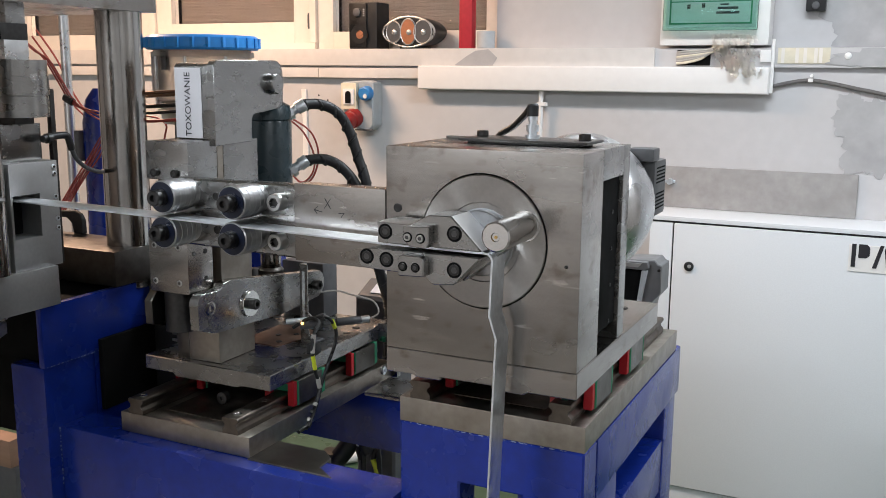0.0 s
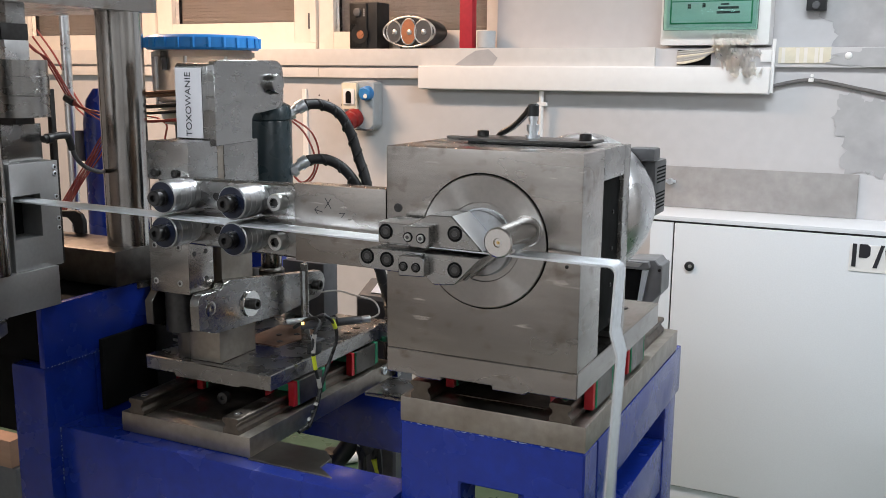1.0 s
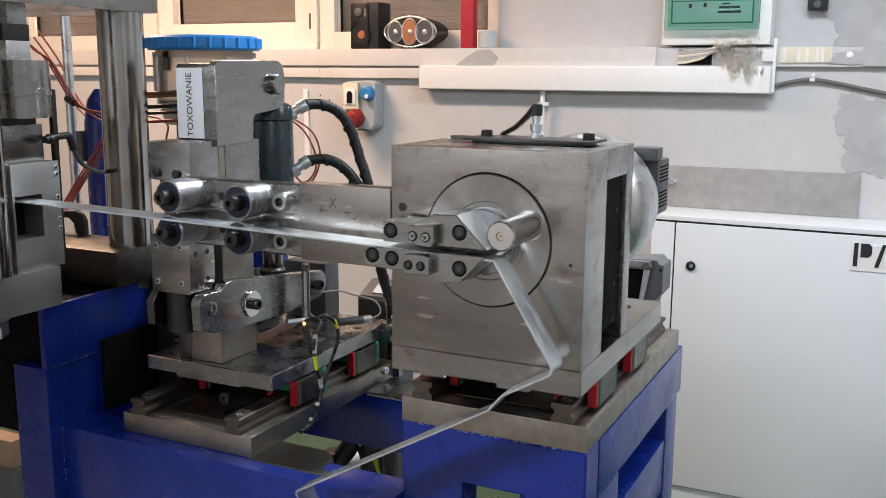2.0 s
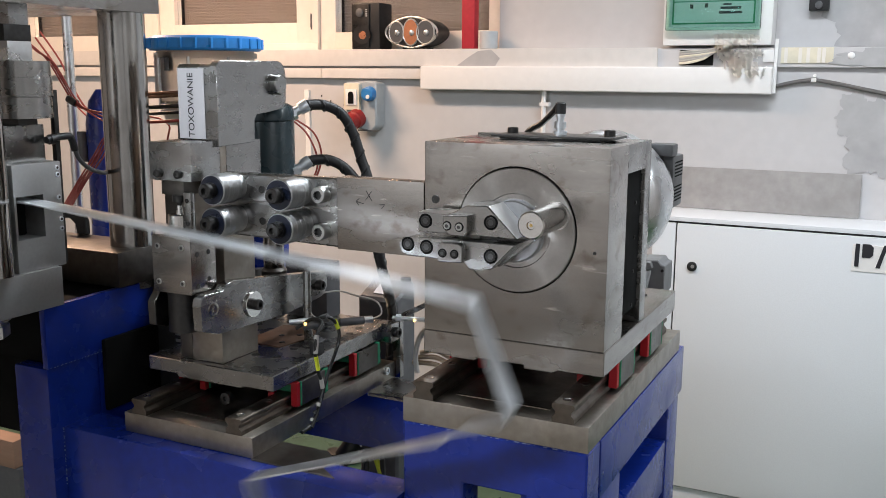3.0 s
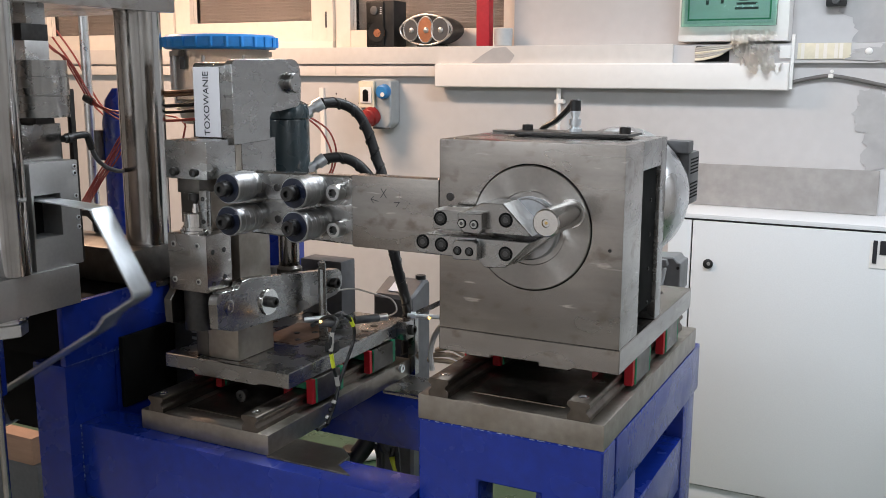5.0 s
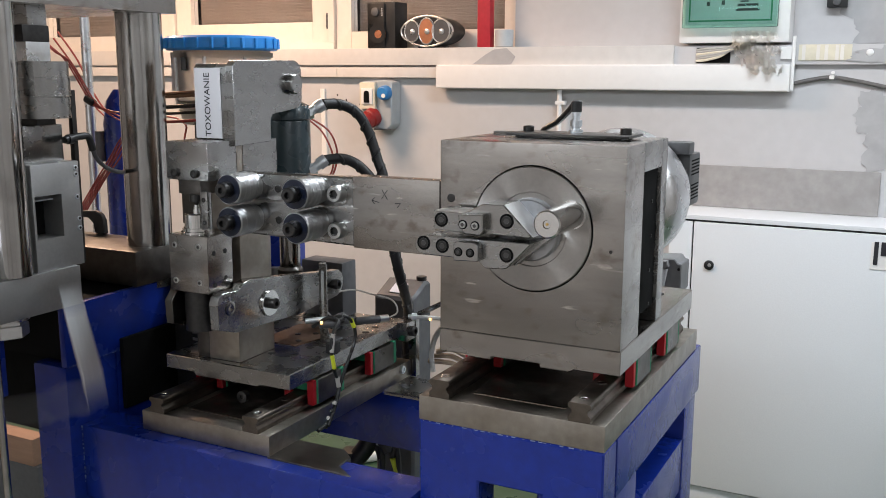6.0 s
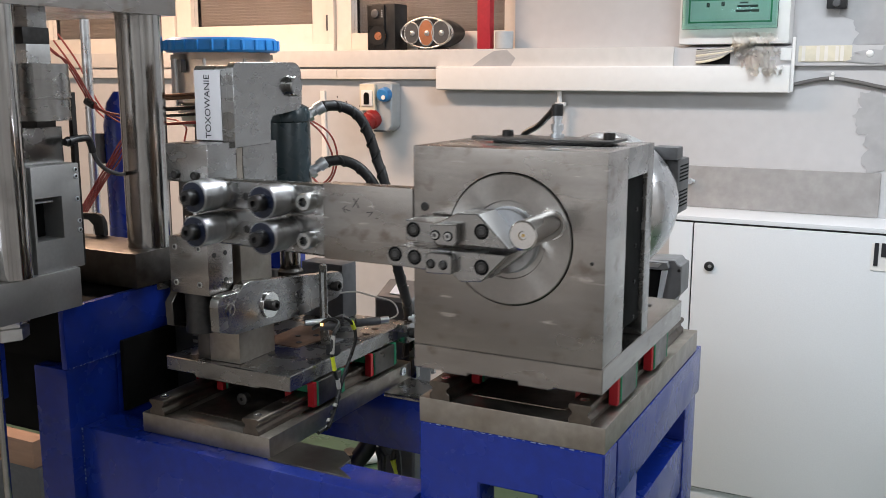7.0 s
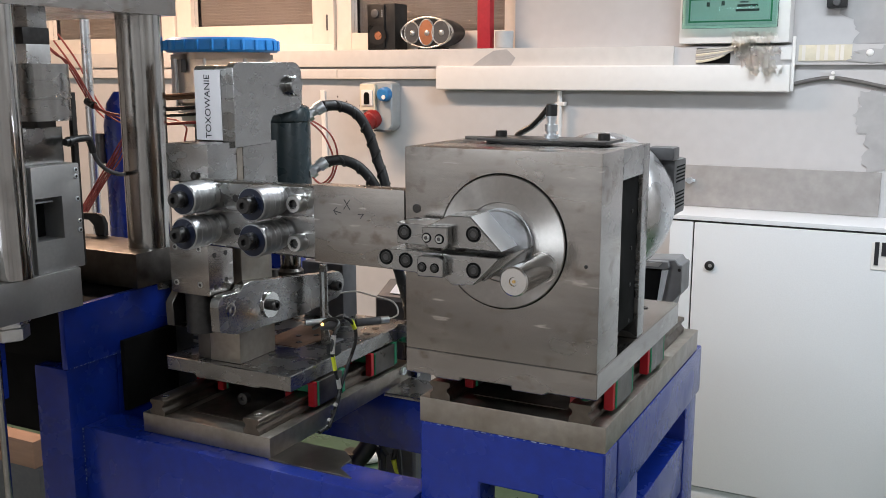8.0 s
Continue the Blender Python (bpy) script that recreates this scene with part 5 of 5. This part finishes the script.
part("name_plate", slab([(1.845, 1.1000), (1.878, 1.1152), (1.8775, 1.1164), (1.8445, 1.1012)], "x", -1.082, -1.050, 0), PAPER, sm, "white name plate")
part("connector", rod((-1.03, 1.905, 1.117), (-1.03, 1.905, 1.13), 0.012, n=16), BLACK_PLASTIC, sm)
sb = thing("stop_sensor", "metal proximity sensor on a steel post beside the slide", "sensor")
part("post", box(-0.973, -0.956, 1.742, 1.758, 0.946, 1.082, 0.001), STEEL_SIDE, sb)
part("bracket", slab([(-0.965, 1.070), (-0.905, 1.104), (-0.905, 1.116), (-0.962, 1.086)], "y", 1.759, 1.765, 0.001), STEEL_SIDE, sb)
s = part("barrel", rod((-0.962, 1.72, 1.085), (-0.895, 1.745, 1.083), 0.0046, n=16), ZINC, sb, "bright sensor barrel")
part("nut", rod((-0.955, 1.7226, 1.085), (-0.945, 1.7264, 1.0848), 0.0085, n=6), ZINC, s)
part("indicator", lathe((-0.915, 1.730, 1.082), (-0.915, 1.72, 1.08), [(0, 0.003), (0.002, 0.002)], 10), AMBER_LED, s, "glowing amber indicator")
part("plug", rod((-0.897, 1.744, 1.083), (-0.875, 1.752, 1.082), 0.0065, n=14), BLACK_PLASTIC, s)
part("cable", pipe([(-0.876, 1.752, 1.082), (-0.882, 1.755, 1.072), (-0.905, 1.76, 1.055), (-0.922, 1.765, 1.03), (-0.930, 1.765, 0.995), (-0.926, 1.765, 0.955)], 0.0060, 8), WIRE_GREY, s)
part("end_screw", bolt_bm(-0.968, 1.70, 0.972, "+x", 0.009, 0.006), ZINC, sb)
stop = thing("end_stop", "steel stop block with a black screw at the slide's end", "end stop")
part("block", box(-0.979, -0.955, 1.70, 1.735, 1.035, 1.075, 0.001), STEEL_SIDE, stop)
part("screw", bolt_bm(-0.955, 1.717, 1.055, "+x", 0.011, 0.012), BLACK_OXIDE, stop)
for k in range(3):
    solid("loop_tube", pipe([(-0.935 - 0.01 * k, 1.80, 0.99 - 0.012 * k), (-0.90, 1.80, 1.000 - 0.016 * k), (-0.865, 1.81, 0.985 - 0.016 * k), (-0.84, 1.85, 0.96 - 0.012 * k), (-0.85, 1.87, 0.985 - 0.012 * k), (-0.88, 1.84, 0.95)], 0.0055, 10), material("tan_tube", (0.42, 0.32, 0.23), 0, 0.4, 0.1, 60, 0), "beige plastic air tube behind the slide", "air tube", "air tubes")
# floor level, seen between the beams
solid("floor_hose", pipe([(-2.5, 3.18, -0.07), (-2.2286, 3.294, -0.07), (-2.15, 3.333, -0.07), (-2.087, 3.394, -0.07), (-2.023, 3.484, -0.07), (-1.975, 3.581, -0.07), (-1.93, 3.70, -0.07)], 0.03, 14), WHITE, "thick white hose on the green floor", "hose")
uc2 = thing("hanging_cables", "black cable bundle with yellow tape under the beam", "cable")
part("cable", pipe([(-1.12, 1.84, 0.84), (-1.10, 1.78, 0.79), (-1.085, 1.78, 0.755), (-1.072, 1.78, 0.72), (-1.065, 1.78, 0.68), (-1.07, 1.78, -0.09)], 0.0065, 8), WIRE_BLACK, uc2)
part("cable", pipe([(-1.10, 1.84, 0.84), (-1.07, 1.78, 0.79), (-1.05, 1.78, 0.757), (-1.04, 1.78, 0.73), (-1.022, 1.78, 0.685), (-1.02, 1.78, -0.09)], 0.0065, 8), WIRE_BLACK, uc2)
part("sleeve", pipe([(-1.09, 1.84, 0.83), (-1.095, 1.785, 0.77), (-1.115, 1.78, 0.735), (-1.14, 1.78, 0.70), (-1.15, 1.78, 0.66), (-1.155, 1.78, -0.09)], 0.022, 12), RUBBER, uc2)
part("tape", rod((-1.038, 1.78, 0.728), (-1.026, 1.78, 0.696), 0.008, n=12), YELLOW, uc2, "yellow-green tape")
part("tie", box(-1.075, -1.05, 1.765, 1.78, 0.757, 0.768, 0.002), WHITE, uc2)
part("sleeve", pipe([(-1.09, 1.80, 0.80), (-1.062, 1.775, 0.765), (-1.048, 1.775, 0.742)], 0.013, 10), RUBBER, uc2)
# behind and below the press
wood = thing("wooden_board", "thick brown wooden board on a dark stand", "board")
part("board", box(-3.0, -2.372, 1.88, 1.94, 0.40, 0.488, 0.006), CARD, wood)
part("stand", box(-3.0, -2.36, 1.885, 1.95, GROUND, 0.399, 0.004), GREY_DARK, wood)
for k, pts in enumerate(([(-2.50, 2.2, 1.72), (-2.42, 2.2, 1.63), (-2.36, 2.2, 1.53), (-2.30, 2.2, 1.47), (-2.22, 2.2, 1.46), (-2.0, 2.2, 1.45)],
                         [(-2.52, 2.2, 1.70), (-2.43, 2.2, 1.60), (-2.37, 2.2, 1.50), (-2.29, 2.2, 1.44), (-2.24, 2.2, 1.40), (-2.1, 2.2, 1.33)])):
    solid("red_wire", pipe(pts + [(-2.05, 2.25, 1.30), (-2.04, 2.26, 0.6), (-2.04, 2.26, -0.09)], 0.0030, 8), WIRE_RED, "loose red wire behind the press", "wire", "loose red wires")
for k in range(6):
    z = 1.552 - 0.011 * k + 0.006 * math.sin(2.3 * k)
    part("tube", pipe([(-1.66, 1.66 + 0.01 * k, z), (-1.58, 1.60, z + 0.004 * (k % 2)), (-1.50, 1.59, z - 0.002), (-1.40, 1.60, z + 0.003), (-1.30, 1.64, z)], 0.0035, 8), (COPPER, COPPER, BLACK_PLASTIC, WIRE_BLACK, WIRE_BLACK, WIRE_RED)[k], res)
for k in range(2):
    part("wire", pipe([(-1.215 + 0.01 * k, 1.72, 1.50), (-1.18 + 0.02 * k, 1.73, 1.47), (-1.160 + 0.012 * k, 1.74, 1.42), (-1.165, 1.74, 1.38 - 0.01 * k), (-1.19, 1.73, 1.36), (-1.215, 1.72, 1.40), (-1.22, 1.72, 1.47)], 0.0022, 8), WIRE_RED, res)
solid("clear_tube", pipe([(-1.34, 1.72, 1.50), (-1.42, 1.70, 1.475), (-1.50, 1.70, 1.43), (-1.56, 1.72, 1.38)], 0.0028, 8), WIRE_RED, "thin brown hose below the reservoir", "hose")
part("scale", box(RX - 0.085, RX - 0.045, RY - 0.075, RY - 0.073, 1.545, 1.63, 0), PAPER, res, "printed level scale")
part("inlet", join(rod((RX - 0.02, RY - 0.10, 1.60), (RX - 0.02, RY - 0.10, 1.64), 0.010, n=16)), GREY_DARK, res)
cg = thing("cable_guard", "black perforated cable guard beside the frame", "cable guard")
part("panel", box(-1.3745, -1.364, 1.305, 1.4495, 0.946, 1.088, 0.003), DEEP_BLACK, cg)
part("panel", box(-1.375, -1.30, 1.45, 1.47, 0.946, 1.19, 0.002), BLACK_PLASTIC, cg)
part("edge", box(-1.298, -1.288, 1.445, 1.452, 0.95, 1.10, 0.001), ALU, cg)
for k in range(4):
    part("hole", box(-1.318, -1.300, 1.4485, 1.4497, 1.055 + 0.014 * k, 1.061 + 0.014 * k, 0), ALU, cg)

# ---------------------------------------------------------------- workpiece: strip in short rigid lengths and its bent tail
YS0, YS1, ZSTRIP, THICK = 1.1345, 1.1765, 1.376, 0.0028
HOLE_X, QX = -1.372, -0.480
LA, SEG, NSEG = 0.166, 0.0495, 18
work = thing("metal_strip", "galvanised flat steel strip being bent", "metal strip")
pieces = []
for i in range(NSEG + 3):
    bm = box(-SEG - 0.0006, 0.0006, YS0, YS1, -THICK / 2, THICK / 2, 0.0005)
    pieces.append(part("strip_length", bm, ZINC, work))


def tail_outline():
    """Centre line of the bent tail: straight, 90 degree bend, joggled leg, turned-up end."""
    pts = [(0.0, 0.0)] + [(LA - 0.010, 0.0)] + [(LA - 0.010 + 0.010 * math.sin(radians(a)), -0.010 + 0.010 * math.cos(radians(a))) for a in (25, 50, 75, 90)]
    h = Vector((math.cos(radians(-92)), math.sin(radians(-92))))
    side = Vector((-h.y, h.x))
    c = Vector(pts[-1])
    for d, o in ((0.075, 0), (0.105, 0.011), (0.47, 0.011)):
        pts.append(tuple(c + h * d + side * o))
    e = Vector(pts[-1])
    pts += [(e.x + 0.003, e.y - 0.004), (e.x + 0.055, e.y - 0.006), (e.x + 0.058, e.y - 0.003), (e.x + 0.0585, e.y + 0.018)]
    return pts


def band(points, y0, y1, thick):
    """A strip of even thickness that follows a centre line in the upright plane."""
    bm = bmesh.new()
    rings = []
    for i, p in enumerate(points):
        a, b = Vector(points[max(i - 1, 0)]), Vector(points[min(i + 1, len(points) - 1)])
        d = (b - a).normalized()
        nrm = Vector((-d.y, d.x)) * thick / 2
        q = Vector(p)
        rings.append([bm.verts.new((q.x + s * nrm.x, y, q.y + s * nrm.y)) for s, y in ((1, y0), (1, y1), (-1, y1), (-1, y0))])
    for a, b in zip(rings, rings[1:]):
        for j in range(4):
            bm.faces.new((a[j], a[(j + 1) % 4], b[(j + 1) % 4], b[j]))
    bm.faces.new(rings[0][::-1])
    bm.faces.new(rings[-1])
    bmesh.ops.recalc_face_normals(bm, faces=bm.faces)
    return bm


tail = part("bent_tail", band(tail_outline(), YS0, YS1, THICK), ZINC, work, "bent galvanised tail with a joggled leg")

# ---------------------------------------------------------------- what moves
RETRACT = 0.112
HEAD_Y = [(0, 0), (1.85, 0), (2.0, 0.01), (2.2, 0.055), (2.4, 0.098), (2.55, RETRACT), (4, RETRACT), (6.45, RETRACT), (6.6, 0.106), (6.7, 0.099), (6.8, 0.083), (6.9, 0.053), (7.0, 0.026), (7.1, 0.009), (7.2, 0.001), (7.35, 0), (8.0, 0)]
PIN_ANGLE = [(0, 23.5), (0.8, 22.5), (0.9, 21), (1.0, 17.4), (1.1, 12), (1.2, 4.5), (1.3, -1.4), (1.4, -1.3), (1.5, 3), (1.6, 20), (1.7, 23), (3.0, 23), (6.9, 22.5), (7.2, 22), (7.3, 19.2), (7.4, 9.5), (7.5, -4.9), (7.6, -19.4), (7.7, -25), (7.8, -25.8), (8.0, -25.3)]
ZJ = 1.3645
# time, x and z of the strip's outer end, and the tail's turn below the level
TIP = [(0.0, QX - LA, ZJ, 0), (0.1, QX - LA + 0.002, ZJ, 0), (0.2, QX - LA + 0.012, ZJ, 0), (0.3, QX - 0.126, ZJ, 0), (0.4, QX - 0.096, ZJ, 0), (0.5, QX - 0.066, ZJ, 0), (0.6, QX - 0.038, ZJ, 0),
       (0.7, QX - 0.017, ZJ, 0), (0.8, QX - 0.006, ZJ, 0), (0.9, QX - 0.001, ZJ, 0), (1.0, QX, ZJ, 0.5), (1.1, QX, ZJ - 0.002, 15), (1.2, QX, ZJ - 0.004, 36), (1.3, QX, ZJ - 0.005, 56), (1.8, QX, ZJ - 0.005, 57),
       (2.0, QX, 1.355, 58), (2.2, QX, 1.30, 67), (2.4, QX, 1.235, 74), (2.6, QX + 0.002, 1.295, 68), (2.8, -0.482, 1.276, 72), (2.9, -0.493, 1.346, 59.5), (3.0, -0.518, 1.290, 68), (3.1, -0.541, 1.221, 75), (3.2, -0.560, 1.304, 68), (3.3, -0.592, 1.354, 60), (3.4, -0.644, 1.277, 68), (3.5, -0.683, 1.288, 67),
       (3.6, -0.71, 1.37, 59.8), (3.7, -0.758, 1.366, 59.5), (3.8, -0.803, 1.353, 60.5), (3.9, -0.84, 1.344, 63), (4.0, -0.888, 1.341, 62), (4.2, -0.948, 1.355, 63.5), (4.4, -1.030, 1.362, 57), (4.5, -1.069, 1.352, 59.6), (4.6, -1.094, 1.367, 60), (4.7, -1.133, 1.366, 61),
       (4.9, -1.205, 1.366, 59), (5.1, -1.275, 1.372, 57), (5.3, -1.345, 1.3755, 55), (5.45, -1.378, 1.3755, 54), (8.0, -1.380, 1.3755, 54)]
# the cut part drops: time, x, shift towards the front, z, turn
DROP = [(5.8, -1.380, 0.0, 1.3755, 52), (5.9, -1.352, -0.015, 1.356, 63), (6.0, -1.262, -0.055, 1.222, 74), (6.1, -1.205, -0.08, 0.985, 78), (6.2, -1.185, -0.095, 0.70, 83), (6.3, -1.17, -0.10, 0.33, 90), (6.4, -1.165, -0.10, 0.070, 95), (8.0, -1.165, -0.10, 0.070, 95)]


def between(rows, t):
    for a, b in zip(rows, rows[1:]):
        if t <= b[0]:
            k = 0 if b[0] == a[0] else max(0.0, (t - a[0]) / (b[0] - a[0]))
            return [u + (v - u) * k for u, v in zip(a[1:], b[1:])]
    return list(rows[-1][1:])


def strip_rows():
    """Poses of the strip's lengths and of the tail, by a sagging line from the die's mouth to the strip's outer end."""
    rows = [[] for _ in pieces]
    tails = []
    for step in range(81):
        t = step / 10
        x, z, turn = between(TIP, t)
        span, drop = max(x - HOLE_X, 1e-4), ZSTRIP - z

        def height(u):
            if u <= 0:
                return 0.0
            v = min(u / span, 1.3)
            return -drop * (0.75 * v + 0.25 * v * v) if drop else 0.0
        s = x
        for k, r in enumerate(rows):
            # each length ends where the next one outwards begins
            a = math.atan2(height(s - HOLE_X) - height(s - SEG - HOLE_X), SEG)
            r.append((t, Matrix.Translation((s, 0, ZSTRIP + height(s - HOLE_X))) @ Matrix.Rotation(-a, 4, "Y")))
            s -= SEG * math.cos(a)
        if t > 5.8:
            tx, ty, tz, turn = between(DROP, t)
            tails.append((t, Matrix.Translation((tx, ty, tz)) @ Matrix.Rotation(radians(turn), 4, "Y")))
            continue
        tails.append((t, Matrix.Translation((x, 0, z)) @ Matrix.Rotation(radians(turn), 4, "Y")))
    return rows, tails


def motions():
    walk(head, [(t, pose(0, y, 0)) for t, y in HEAD_Y])
    walk(disc, [(t, pose(CX, YF, CZ, 0, -a, 0)) for t, a in PIN_ANGLE])
    rows, tails = strip_rows()
    for ob, r in zip(pieces, rows):
        walk(ob, r)
    walk(tail, tails)


motions()
